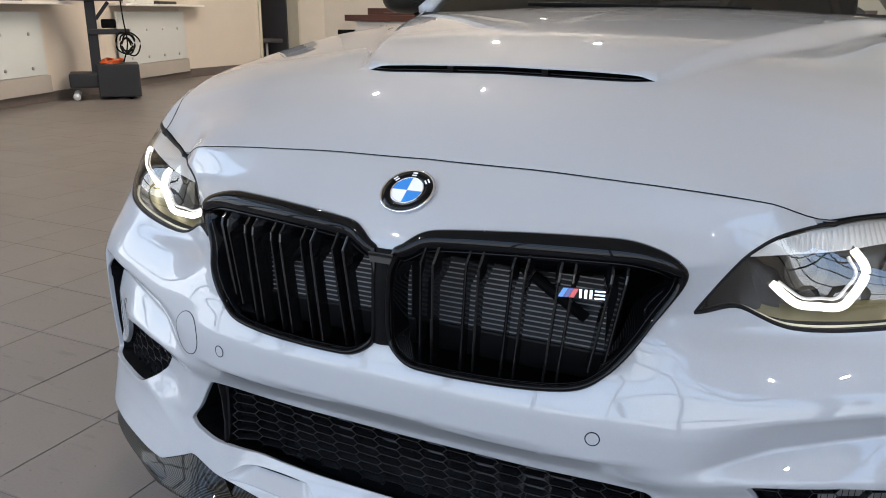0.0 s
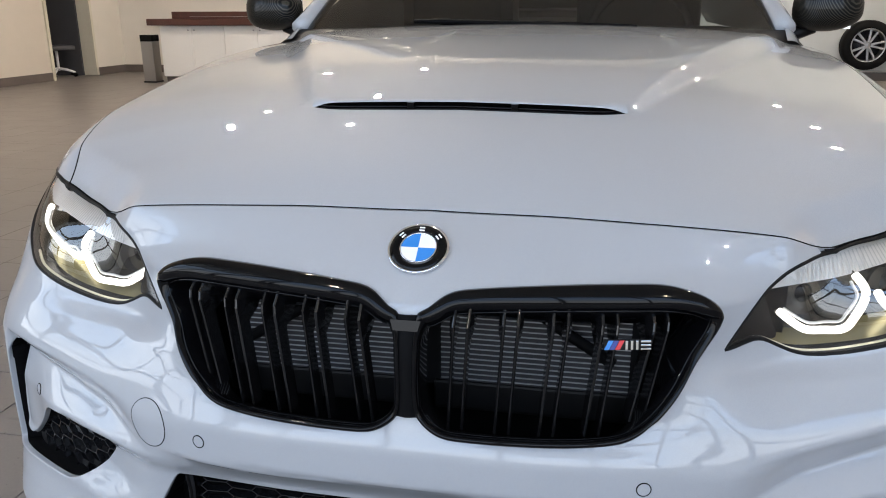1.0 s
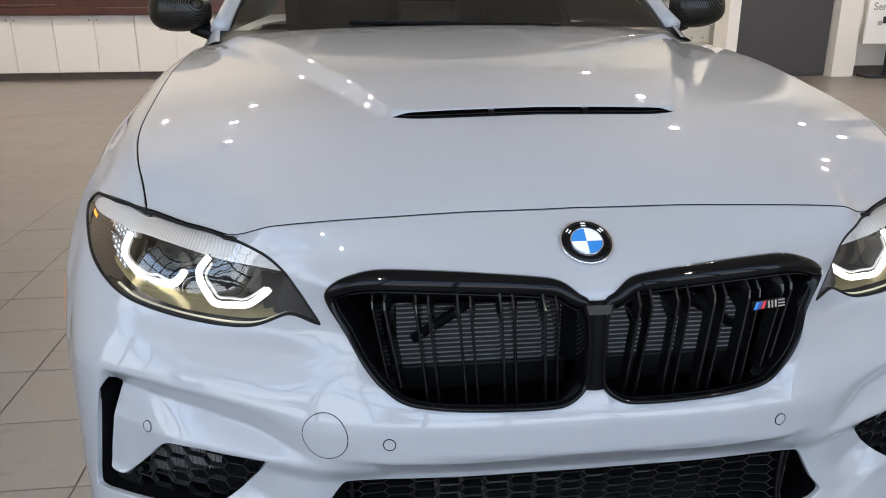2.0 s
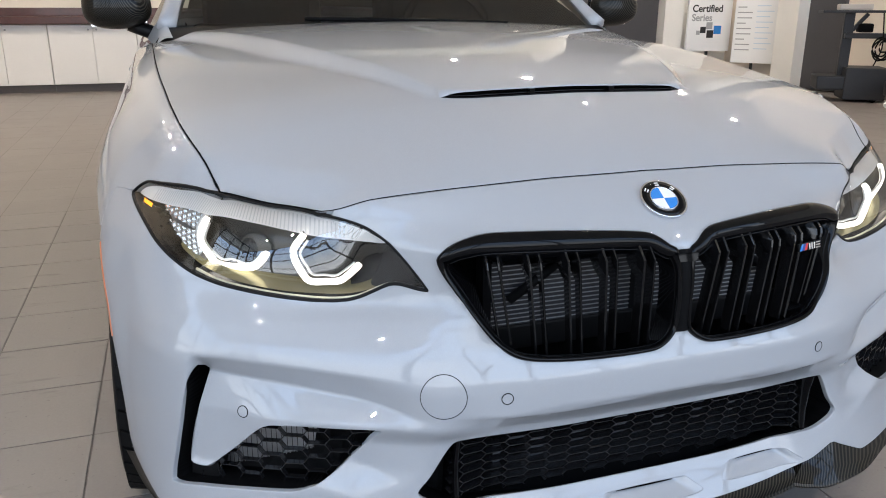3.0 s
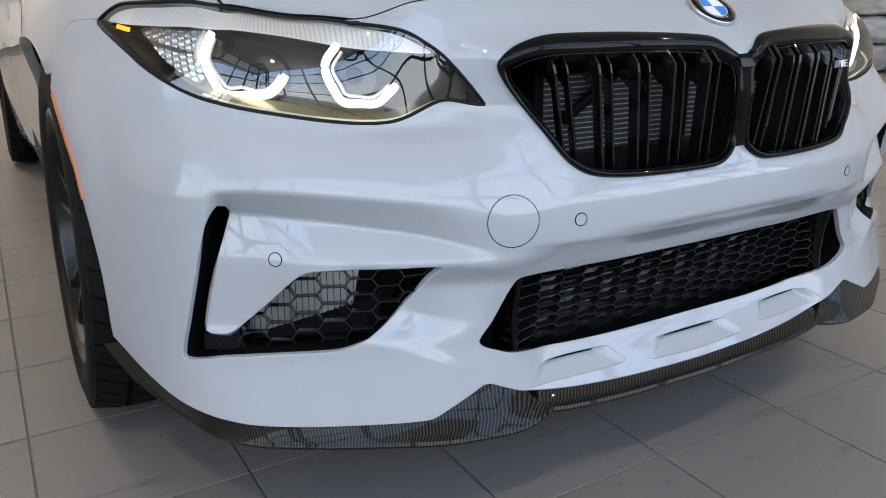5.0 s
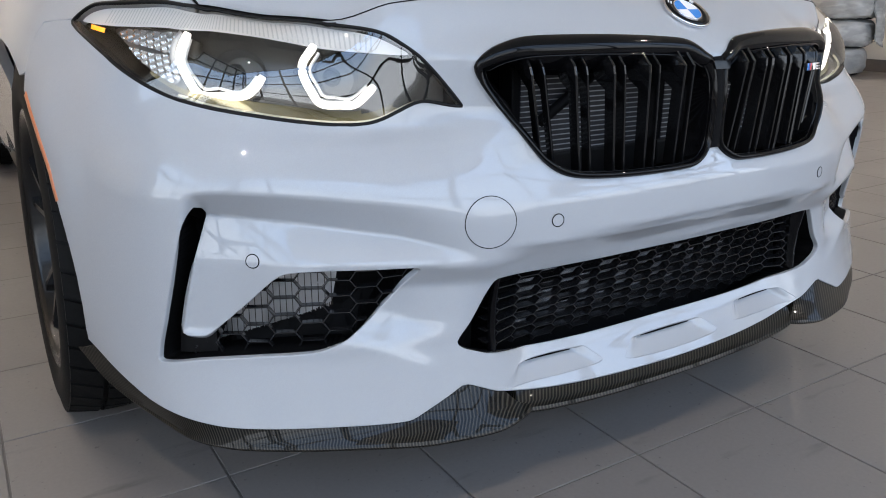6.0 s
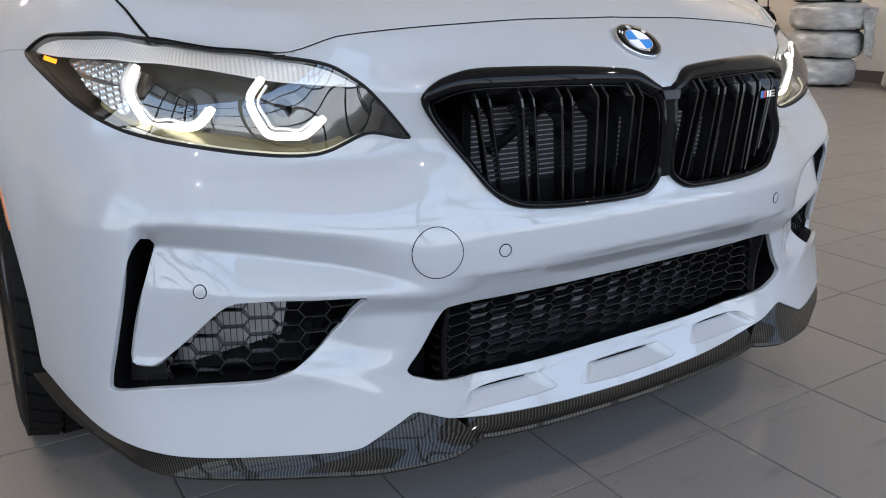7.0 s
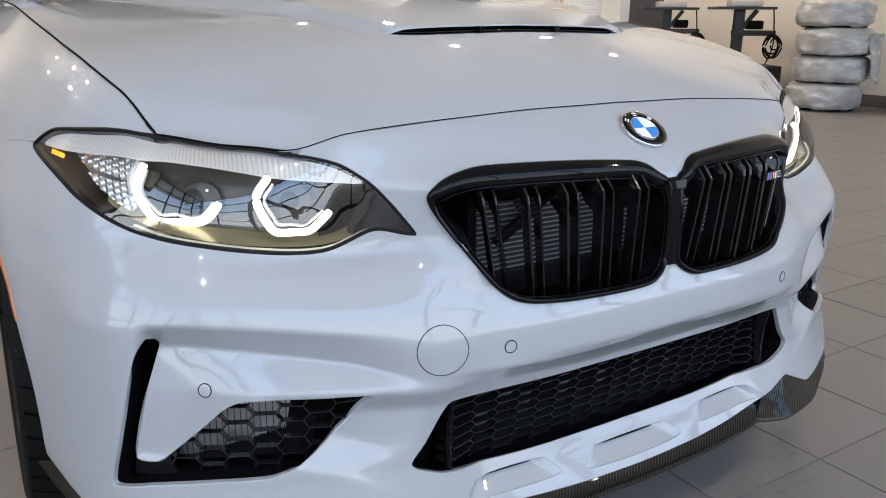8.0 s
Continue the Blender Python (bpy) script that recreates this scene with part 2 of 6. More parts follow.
def resample(points, step, closed=True, round_off=True):
    """Even points along a smooth line through the given ones."""
    p = np.array(points, float)
    n = len(p)
    out = []
    for i in range(n if closed else n - 1):
        g = lambda k: p[k % n] if closed else p[min(max(k, 0), n - 1)]
        a, b, c, d = g(i - 1), g(i), g(i + 1), g(i + 2)
        lb = np.linalg.norm(c - b)
        m0 = (c - a) / max(np.linalg.norm(b - a) + lb, 1e-9) * lb
        m1 = (d - b) / max(np.linalg.norm(d - c) + lb, 1e-9) * lb
        if not round_off:
            m0 = m1 = c - b
        k = max(int(round(lb / step)), 1)
        t = (np.arange(k) / k)[:, None]
        out.append((1 + 2 * t) * (1 - t) ** 2 * b + t * (1 - t) ** 2 * m0 + t * t * (3 - 2 * t) * c + t * t * (t - 1) * m1)
    if not closed:
        out.append(p[-1:])
    return np.concatenate(out)


def inside(poly, q):
    poly, q = np.asarray(poly), np.asarray(q)
    hit = np.zeros(len(q), bool)
    for (x0, y0), (x1, y1) in zip(poly, np.roll(poly, -1, 0)):
        cross = ((y0 > q[:, 1]) != (y1 > q[:, 1]))
        hit ^= cross & (q[:, 0] < (x1 - x0) * (q[:, 1] - y0) / (y1 - y0 + 1e-15) + x0)
    return hit


def inward(loop):
    """Unit normals of a closed 2D loop, towards its inside."""
    p = np.asarray(loop, float)
    t = np.roll(p, -1, 0) - np.roll(p, 1, 0)
    t /= np.linalg.norm(t, axis=1)[:, None] + 1e-12
    area2 = np.sum(p[:, 0] * np.roll(p[:, 1], -1) - np.roll(p[:, 0], -1) * p[:, 1])
    return np.stack([-t[:, 1], t[:, 0]], 1) * (1 if area2 > 0 else -1)


def triangulate(outer, holes, step, lines=()):
    """Triangles that fill a 2D outline round its holes, with an even inner grid."""
    from mathutils import geometry
    loops = [np.asarray(outer)] + [np.asarray(h) for h in holes]
    verts, edges = [], []
    for loop in loops:
        k = len(verts)
        verts += [tuple(v) for v in loop]
        edges += [(k + i, k + (i + 1) % len(loop)) for i in range(len(loop))]
    for line in lines:
        k = len(verts)
        verts += [tuple(v) for v in line]
        edges += [(k + i, k + i + 1) for i in range(len(line) - 1)]
    border = np.array(verts)
    lo, hi = loops[0].min(0), loops[0].max(0)
    gx, gy = np.meshgrid(np.arange(lo[0], hi[0], step), np.arange(lo[1], hi[1], step * .866))
    gx = gx + (np.arange(len(gx)) % 2)[:, None] * step / 2
    q = np.stack([gx.ravel(), gy.ravel()], 1)
    keep = inside(loops[0], q)
    for h in loops[1:]:
        keep &= ~inside(h, q)
    q = q[keep]
    near = np.array([np.min(np.sum((border - v) ** 2, 1)) for v in q]) if len(q) else np.zeros(0)
    verts += [tuple(v) for v in q[near > (step * .55) ** 2]]
    res = geometry.delaunay_2d_cdt([Vector(v) for v in verts], edges, [], 0, 1e-7)
    v = np.array([tuple(p) for p in res[0]])
    f = np.array([t for t in res[2] if len(t) == 3])
    mid = v[f].mean(1)
    keep = inside(loops[0], mid)
    for h in loops[1:]:
        keep &= ~inside(h, mid)
    f = f[keep]
    a, b, c = v[f[:, 0]], v[f[:, 1]], v[f[:, 2]]
    turn = (b[:, 0] - a[:, 0]) * (c[:, 1] - a[:, 1]) - (b[:, 1] - a[:, 1]) * (c[:, 0] - a[:, 0])
    f[turn < 0] = f[turn < 0][:, ::-1]
    return v, f



# ---- the car's shape ----
# plan line of the body at sill height, from the nose's middle round the corner and along the side
PLAN = [(0, -.100), (.15, -.095), (.304, -.075), (.40, -.047), (.50, -.008), (.60, .034), (.70, .080), (.775, .130), (.835, .200), (.875, .280),
        (.900, .370), (.917, .50), (.927, .75), (.915, 1.0), (.885, 1.35), (.875, 1.8), (.885, 2.4), (.915, 3.0), (.925, 3.4), (.90, 3.8), (.82, 4.15), (.66, 4.32), (.3, 4.37), (0, 4.38)]


def spline(knots, x):
    """Smooth curve through knots (x rising), with slopes that never overshoot."""
    k = np.asarray(knots, float)
    xs, ys = k[:, 0], k[:, 1]
    h, s = np.diff(xs), np.diff(ys) / np.diff(xs)
    m = np.empty(len(xs))
    m[0], m[-1] = s[0], s[-1]
    for i in range(1, len(xs) - 1):
        a, b = s[i - 1], s[i]
        m[i] = 0 if a * b <= 0 else 3 * (h[i - 1] + h[i]) / ((2 * h[i] + h[i - 1]) / a + (h[i] + 2 * h[i - 1]) / b)
    x = np.asarray(x, float)
    i = np.clip(np.searchsorted(xs, x) - 1, 0, len(xs) - 2)
    t = np.clip((x - xs[i]) / h[i], -.3, 1.3)
    return ((1 + 2 * t) * (1 - t) ** 2 * ys[i] + t * (1 - t) ** 2 * h[i] * m[i] + t * t * (3 - 2 * t) * ys[i + 1] + t * t * (t - 1) * h[i] * m[i + 1])


PLAN_LENGTH = np.concatenate([[0], np.cumsum(np.hypot(*np.diff(np.array(PLAN), axis=0).T))])
PLAN_X = [(-PLAN_LENGTH[1], -PLAN[1][0])] + list(zip(PLAN_LENGTH, [p[0] for p in PLAN]))
PLAN_Y = [(-PLAN_LENGTH[1], PLAN[1][1])] + list(zip(PLAN_LENGTH, [p[1] for p in PLAN]))

# at stations along the plan line: height and how far the skin stands out from the line
SECTIONS = [
    (0.00, [(.15, -.012), (.18, -.036), (.21, -.060), (.24, -.084), (.265, -.098), (.30, -.096), (.395, -.056), (.4515, -.006), (.4565, -.0012), (.4615, .0), (.503, -.001), (.513, -.003), (.521, -.007), (.532, -.0125), (.56, -.022), (.62, -.022), (.69, -.033), (.755, -.098), (.80, -.170), (.86, -.28)]),
    (.305, [(.15, -.012), (.18, -.032), (.21, -.051), (.24, -.069), (.265, -.079), (.30, -.076), (.385, -.046), (.4385, -.006), (.4435, -.0012), (.4485, .0), (.497, -.001), (.507, -.003), (.515, -.007), (.532, -.0155), (.56, -.028), (.62, -.030), (.69, -.042), (.74, -.100), (.787, -.160), (.84, -.27)]),
    (.405, [(.15, .0), (.19, -.008), (.235, -.018), (.27, -.026), (.30, -.030), (.38, -.026), (.425, -.002), (.48, .0), (.53, -.014), (.58, -.038), (.634, -.062), (.694, -.060), (.74, -.105), (.778, -.150), (.83, -.25)]),
    (.535, [(.10, .045), (.16, .031), (.20, .0205), (.22, .0150), (.25, .0075), (.30, .0), (.42, .008), (.48, .0), (.53, -.014), (.58, -.052), (.606, -.082), (.66, -.088), (.72, -.094), (.765, -.110), (.80, -.20)]),
    (.735, [(.10, .045), (.16, .031), (.20, .0205), (.22, .0150), (.25, .0075), (.30, .0), (.44, .002), (.50, .0), (.54, -.006), (.58, -.028), (.63, -.064), (.69, -.074), (.74, -.098), (.77, -.125), (.80, -.20)]),
    (.86, [(.10, .03), (.16, .022), (.20, .016), (.22, .0130), (.25, .008), (.30, .003), (.44, .003), (.52, .001), (.56, -.012), (.60, -.036), (.65, -.066), (.70, -.084), (.75, -.110), (.785, -.160), (.81, -.22)]),
    (1.00, [(.10, -.03), (.16, -.012), (.22, -.006), (.30, .0), (.44, -.002), (.48, -.005), (.54, -.013), (.60, -.027), (.66, -.046), (.71, -.071), (.75, -.097), (.785, -.127), (.800, -.146), (.809, -.162), (.83, -.24)]),
    (1.07, [(.10, -.04), (.16, -.02), (.22, -.012), (.30, -.002), (.44, .002), (.50, .001), (.55, -.006), (.60, -.018), (.67, -.040), (.72, -.062), (.76, -.086), (.80, -.119), (.82, -.147), (.830, -.166), (.85, -.24)]),
    (1.14, [(.10, -.05), (.16, -.03), (.22, -.020), (.30, -.010), (.44, .002), (.54, .002), (.60, -.003), (.66, -.019), (.71, -.042), (.75, -.066), (.79, -.095), (.82, -.124), (.840, -.151), (.851, -.173), (.87, -.24)]),
    (1.24, [(.10, -.05), (.16, -.035), (.22, -.023), (.30, -.006), (.44, .0), (.54, .001), (.60, .0), (.67, -.008), (.73, -.031), (.77, -.055), (.81, -.089), (.84, -.123), (.859, -.151), (.870, -.173), (.89, -.24)]),
    (1.477, [(.10, -.05), (.22, -.03), (.44, .0), (.60, .004), (.68, .004), (.74, -.009), (.79, -.031), (.83, -.060), (.865, -.098), (.890, -.132), (.903, -.155), (.911, -.173), (.935, -.26)]),
    (1.727, [(.10, -.06), (.22, -.05), (.44, -.035), (.60, -.018), (.70, -.008), (.78, -.010), (.83, -.032), (.87, -.060), (.895, -.084), (.912, -.112), (.922, -.135), (.928, -.150), (.95, -.26)]),
    (2.08, [(.10, -.06), (.22, -.04), (.44, -.030), (.60, -.014), (.70, -.004), (.80, -.008), (.87, -.018), (.91, -.034), (.935, -.058), (.950, -.085), (.957, -.101), (.98, -.2)]),
    (2.60, [(.10, -.06), (.22, -.04), (.44, -.025), (.60, -.012), (.70, -.004), (.80, -.010), (.87, -.022), (.92, -.045), (.95, -.08), (.98, -.2)]),
    (4.20, [(.10, -.06), (.22, -.03), (.44, .0), (.60, .0), (.70, .0), (.80, -.010), (.87, -.030), (.92, -.06), (.95, -.10), (.98, -.2)]),
    (5.9, [(.10, -.08), (.22, -.03), (.44, .0), (.60, .0), (.70, .0), (.80, -.010), (.87, -.030), (.92, -.06), (.95, -.10), (.98, -.2)]),
]


def edge_z(u):
    """Height of the skin's upper edge, where the bonnet begins."""
    return spline([(0, .793), (.305, .786), (.405, .779), (.535, .765), (.60, .7565), (.70, .7655), (.845, .775), (.92, .786), (1.0, .809), (1.14, .851), (1.30, .882), (1.477, .911), (1.727, .928), (2.0, .952), (2.2, .966)], u)


def skin(u, z, relief=True):
    """Points of the body's skin, u metres along the plan line (minus: the other side), z metres up."""
    u, z = np.broadcast_arrays(np.asarray(u, float), np.asarray(z, float))
    a = np.abs(u)
    px, py = spline(PLAN_X, a), spline(PLAN_Y, a)
    e = 1e-3
    tx, ty = spline(PLAN_X, a + e) - px, spline(PLAN_Y, a + e) - py
    tl = np.hypot(tx, ty)
    nx, ny = ty / tl, -tx / tl
    # towards the bonnet the stations are matched by their distance from the edge
    lift = ease((z - .62) / .12) * (a > .86)
    d = np.array([spline(k, z - (lift * (edge_z(a) - edge_z(s)) if .8 < s < 2.3 else 0)) for s, k in SECTIONS])
    us = np.array([s for s, _ in SECTIONS])
    i = np.clip(np.searchsorted(us, a) - 1, 0, len(us) - 2)
    t = np.clip((a - us[i]) / (us[i + 1] - us[i]), 0, 1)
    take = lambda j: np.take_along_axis(d, np.clip(j, 0, len(us) - 1)[None], 0)[0]
    gap = lambda j: us[np.clip(j, 0, len(us) - 1)]
    d0, d1 = take(i), take(i + 1)
    h = us[i + 1] - us[i]
    m0 = np.where(i == 0, 0, (d1 - take(i - 1)) / np.maximum(gap(i + 1) - gap(i - 1), .05)) * h
    m1 = (take(i + 2) - d0) / np.maximum(gap(i + 2) - us[i], .05) * h
    off = (1 + 2 * t) * (1 - t) ** 2 * d0 + t * (1 - t) ** 2 * m0 + t * t * (3 - 2 * t) * d1 + t * t * (t - 1) * m1
    if relief:
        off = off + RELIEF(a, z)
    return np.stack([np.sign(u + 1e-12) * (px + nx * off), py + ny * off, z], -1)


def ease(t):
    t = np.clip(t, 0, 1)
    return t * t * (3 - 2 * t)


# creases of the side recess, and the ridge between the intakes
RECESS_TOP = [(.40, .494), (.48, .503), (.60, .518), (.71, .530), (.77, .534), (.84, .530)]
RECESS_MID = [(.395, .425), (.48, .448), (.60, .470), (.70, .487), (.80, .498), (.86, .50)]
RECESS_LOW = [(.395, .418), (.52, .428), (.67, .431), (.80, .436), (.86, .43)]
SLIT = [(.28, .860), (.339, .848), (.386, .836), (.442, .825), (.489, .814), (.51, .811), (.55, .806)]
RIDGE = [(.20, .425), (.229, .430), (.267, .447), (.304, .457), (.335, .437), (.415, .402), (.45, .39)]
LIP_CREASE = [(.40, .225), (.45, .247), (.53, .285), (.61, .316), (.70, .33)]


def RELIEF(a, z):
    """The side relief with its creases rounded off."""
    taps = ((-.0035, .0, .8), (.0035, .0, .8), (-.0018, .0, 1), (.0018, .0, 1), (.0, .0, 1), (.0, .006, .5), (.0, -.006, .5))
    return sum(w * sharp_relief(a + da, z + dz) for dz, da, w in taps) / sum(t[2] for t in taps)


def sharp_relief(a, z):
    """Recess over the side intake, with its blade, and the hollow between the intakes."""
    top, mid, low = spline(RECESS_TOP, a), spline(RECESS_MID, a), spline(RECESS_LOW, a)
    deep = .034 * ease((a - .40) / .16) * ease((spline(SLIT, z) + .010 - a) / .018) * ease((z - .300) / .04)
    down = np.clip((top - z) / (top - mid), 0, 1)
    back = np.clip((mid - z) / np.maximum(mid - low, .006), 0, 1)
    dent = np.where(z > mid, down, 1 - (.80 - .38 * ease((a - .66) / .12)) * back)
    ridge = spline(RIDGE, z)
    w = (a - ridge) / .13
    hollow = .024 * ease(w / .85) * ease((.67 - a) / .05) * ease((.43 - z) / .05) * np.clip((z - spline(LIP_CREASE, a)) / .055, 0, 1)
    return -deep * np.where(z < top, dent, 0) - np.where(w > 0, hollow, 0)


HOOD_MID = [(-.05, .72), (.064, .793), (.15, .838), (.25, .877), (.35, .905), (.50, .932), (.75, .957), (1.0, .978), (1.3, .997), (1.6, 1.006)]
HOOD_DROP = [(0, .0), (.15, .004), (.30, .017), (.42, .033), (.53, .055), (.62, .078), (.70, .102), (.78, .135), (.9, .2)]

HOOD_FADE = [(-.05, 1.0), (.12, 1.0), (.22, .98), (.28, .86), (.34, .71), (.47, .56), (.60, .50), (.772, .42), (1.1, .32), (1.6, .30)]


def hood_z(x, y):
    a = np.abs(np.asarray(x, float)); y = np.asarray(y, float)
    fade = spline(HOOD_FADE, np.clip(y, -.05, 1.6))
    z = spline(HOOD_MID, y) - spline(HOOD_DROP, a) * fade
    # rolled edge along the lamps
    z = z - .028 * ease((a - .47) / .07) * (1 - .45 * ease((a - .61) / .09)) * ease(1 - (y - .153 - .73 * (a - .555)) / .06)
    # raised middle behind the air slot
    edge = .268 + .366 * np.clip((y - .36) / 1.0, 0, 1.2)
    wide = .026 + .056 * np.clip((y - .36) / .5, 0, 1)
    side = ease((edge + wide - a) / wide)
    front = ease((y - .3285 - .0275 * np.clip(a / .274, 0, 1) ** 6) / .012)
    return z + spline([(.3, .010), (.36, .011), (.6, .021), (1.0, .024), (1.6, .018)], np.clip(y, .3, 1.6)) * side * front



# ---- the car's skin ----
SHUT_X = [(.18, .671), (.249, .6955), (.296, .7095), (.333, .7225), (.41, .741), (.457, .749), (.576, .761), (.694, .769), (.78, .775), (.98, .785), (1.318, .793), (1.6, .800)]


def nose_y(x):
    return .065 + .155 * np.asarray(x) ** 2 + .030 * ease((np.asarray(x) - .47) / .08)


def body(u, z):
    """The skin, drawn onto the bonnet's edge at its top."""
    p = skin(u, z)
    a = np.abs(np.broadcast_to(u, p.shape[:-1]))
    top = edge_z(a)
    q = skin(np.broadcast_to(u, a.shape), top, False)
    ax = np.abs(q[..., 0])
    # in front the edge keeps its x and moves along y; at the side it keeps its y
    k = np.clip((ax - .552) / .1435, 0, 1.2)
    ty = np.where(ax < .552, nose_y(ax), .1445 + .1035 * k + .016 * k * np.clip(1 - k, 0, 1))
    turn = ease((a - .80) / .12)
    tx = ax * (1 - turn) + spline(SHUT_X, q[..., 1]) * turn
    ty = ty * (1 - turn) + q[..., 1] * turn
    aim = np.stack([np.sign(np.broadcast_to(u, a.shape) + 1e-12) * tx, ty, hood_z(tx, ty) - .001], -1)
    w = ease(1 - (top - p[..., 2]) / .06)[..., None]
    w = np.where((a > 2.2)[..., None], 0, w)
    return p + (aim - q) * w


def frame_at(u, z):
    """Place, outward normal and the two tangents of the skin."""
    e = 2e-3
    p = body(u, z)
    du, dz = body(np.asarray(u) + e, z) - body(np.asarray(u) - e, z), body(u, np.asarray(z) + e) - body(u, np.asarray(z) - e)
    n = np.cross(du, dz)
    n /= np.linalg.norm(n, axis=-1)[..., None] + 1e-12
    return p, n, du / (2 * e), dz / (2 * e)


AXIS = [None]  # set while a lamp is built: its parts lie along one axis
EVEN = [False]  # set for parts that lie behind the skin's even surface, not its creases


def sunk(u, z, depth):
    """A point under (depth > 0) or over the skin, along its normal."""
    u, z, e = np.asarray(u, float), np.asarray(z, float), 2e-3
    if EVEN[0]:
        p = skin(u, z, False)
        n = np.cross(skin(u + e, z, False) - skin(u - e, z, False), skin(u, z + e, False) - skin(u, z - e, False))
        n /= np.linalg.norm(n, axis=-1)[..., None] + 1e-12
        return p - n * (np.asarray(depth)[..., None] + .012)
    p, n, _, _ = frame_at(u, z)
    if AXIS[0] is not None:
        a = radians(14) + radians(50) * np.clip((np.abs(np.asarray(u, float)) - .43) / .68, 0, 1)
        n = np.stack([np.sin(a), -np.cos(a), .16 + 0 * a], -1)
    return p - n * np.asarray(depth)[..., None]


def both(points, side):
    q = np.array(points, float)
    q[:, 0] *= side
    return q


def skin_panel(name, outer, holes, mat, parent, step=.008, flange=.028, label="", lines=(), sides=(1, -1), lift=0.0):
    """A panel of the skin with rounded, turned-in edges; one mesh for the sides given."""
    v2, f = triangulate(outer, holes, step, lines)
    p, n, _, _ = frame_at(v2[:, 0], v2[:, 1])
    p = p + n * lift
    verts, norms, faces = [p], [n], [f]
    count = len(p)
    for loop, turn in [(outer, 1)] + [(h, -1) for h in holes]:
        loop = np.asarray(loop)
        free = np.ones(len(loop), bool)
        off = inward(loop) * turn
        rings = []
        for push, deep, lean in ((0, 0, 0), (-.0012, .0008, .5), (-.0018, .003, 1), (-.0018, flange, 1)):
            lp = loop - off * -push
            lp[~free] = loop[~free]
            q, m, tu, tz = frame_at(lp[:, 0], lp[:, 1])
            out = -(off[:, :1] * tu + off[:, 1:] * tz)
            out /= np.linalg.norm(out, axis=1)[:, None] + 1e-9
            nn = m * (1 - lean * .95) + out * lean
            rings.append((q + m * lift - m * deep, nn / np.linalg.norm(nn, axis=1)[:, None]))
        k = len(loop)
        area2 = np.sum(loop[:, 0] * np.roll(loop[:, 1], -1) - np.roll(loop[:, 0], -1) * loop[:, 1])
        ccw = (area2 > 0) == (turn > 0)
        for r, (q, m) in enumerate(rings):
            verts.append(q), norms.append(m)
        for r in range(3):
            b0, b1 = count + r * k, count + (r + 1) * k
            for i in range(k):
                j = (i + 1) % k
                if not (free[i] or free[j]):
                    continue
                quad = (b0 + j, b0 + i, b1 + i, b1 + j)
                quad = quad if ccw else quad[::-1]
                faces.append(np.array([(quad[0], quad[1], quad[2]), (quad[0], quad[2], quad[3])]))
        count += 4 * k
    v, m, f = np.concatenate(verts), np.concatenate(norms), np.concatenate(faces)
    allv, alln, allf = [], [], []
    for side in sides:
        k = sum(len(x) for x in allv)
        allv.append(both(v, side)), alln.append(both(m, side))
        allf.append((f if side > 0 else f[:, ::-1]) + k)
    v, m, f = np.concatenate(allv), np.concatenate(alln), np.concatenate(allf)
    mid = np.abs(v[:, 0]) < 1e-5
    m[mid, 0] = 0
    return link_mesh(name, v, f, mat, parent, label, m)


car = tagged(new("car"), "silver-blue metallic sports coupe with black grille on tiled showroom floor", "car")

AXLE, ARCH = (.70, .336), .375
# outlines on the skin, as metres along the plan line and metres up
KIDNEY = [(.014, .687), (.028, .6955), (.052, .710), (.078, .7150), (.18, .7200), (.29, .7205), (.345, .7180), (.385, .7085), (.408, .696), (.416, .6865), (.409, .668), (.387, .637), (.358, .600), (.320, .557), (.288, .5375), (.24, .5300), (.15, .5273), (.075, .5280), (.045, .5315), (.020, .546), (.010, .566), (.009, .63)]
LAMP = [(1.121, .743), (1.106, .758), (1.082, .7675), (1.03, .7695), (.952, .7675), (.91, .7702), (.869, .7750), (.8264, .7715), (.79, .7695), (.754, .7670), (.7057, .7642), (.6635, .7600), (.6283, .7555), (.5908, .7490), (.5572, .7365), (.5281, .7235), (.498, .7045), (.4755, .6825), (.452, .6558), (.434, .6335), (.4345, .631), (.452, .6318), (.484, .637), (.4997, .6350), (.5235, .6236), (.5482, .6129), (.5726, .6077), (.6125, .6081), (.6574, .6134), (.7044, .6205), (.7536, .628), (.8066, .6366), (.858, .6456), (.912, .6613), (.960, .6793), (1.015, .7017), (1.070, .7226), (1.105, .7345)]
SIDE_INTAKE = [(.7985, .500), (.801, .509), (.8095, .5120), (.820, .4965), (.8345, .4555), (.849, .4052), (.8643, .3528), (.8810, .2885), (.8675, .2855), (.8144, .2938), (.7356, .2985), (.6576, .3009), (.6339, .3071), (.6098, .3182), (.5769, .3400), (.5431, .3720), (.5050, .4170), (.510, .4210), (.5744, .4214), (.6356, .4224), (.681, .4216), (.6967, .4173), (.7133, .4067), (.7488, .3744), (.7844, .3443), (.8046, .3305), (.812, .3275), (.839, .3270), (.8435, .3290), (.843, .336), (.8295, .3870), (.8173, .4348), (.8035, .4811)]
LOWER_INTAKE = [(0, .389), (.15, .3895), (.30, .389), (.385, .387), (.398, .376), (.43, .325), (.451, .297), (.442, .285), (.424, .277), (.390, .264), (.324, .251), (.20, .246), (0, .247)]
LIP = [(.0, .1865), (.164, .1875), (.309, .1935), (.377, .2072), (.412, .2225), (.434, .2320), (.444, .2322), (.458, .2255), (.4707, .2195), (.5055, .2040), (.521, .1975), (.535, .1960), (.604, .1970), (.7298, .1995), (.7765, .2020), (.80, .2050), (.8426, .2120), (.8981, .2250), (.957, .2433), (1.0263, .2685)]


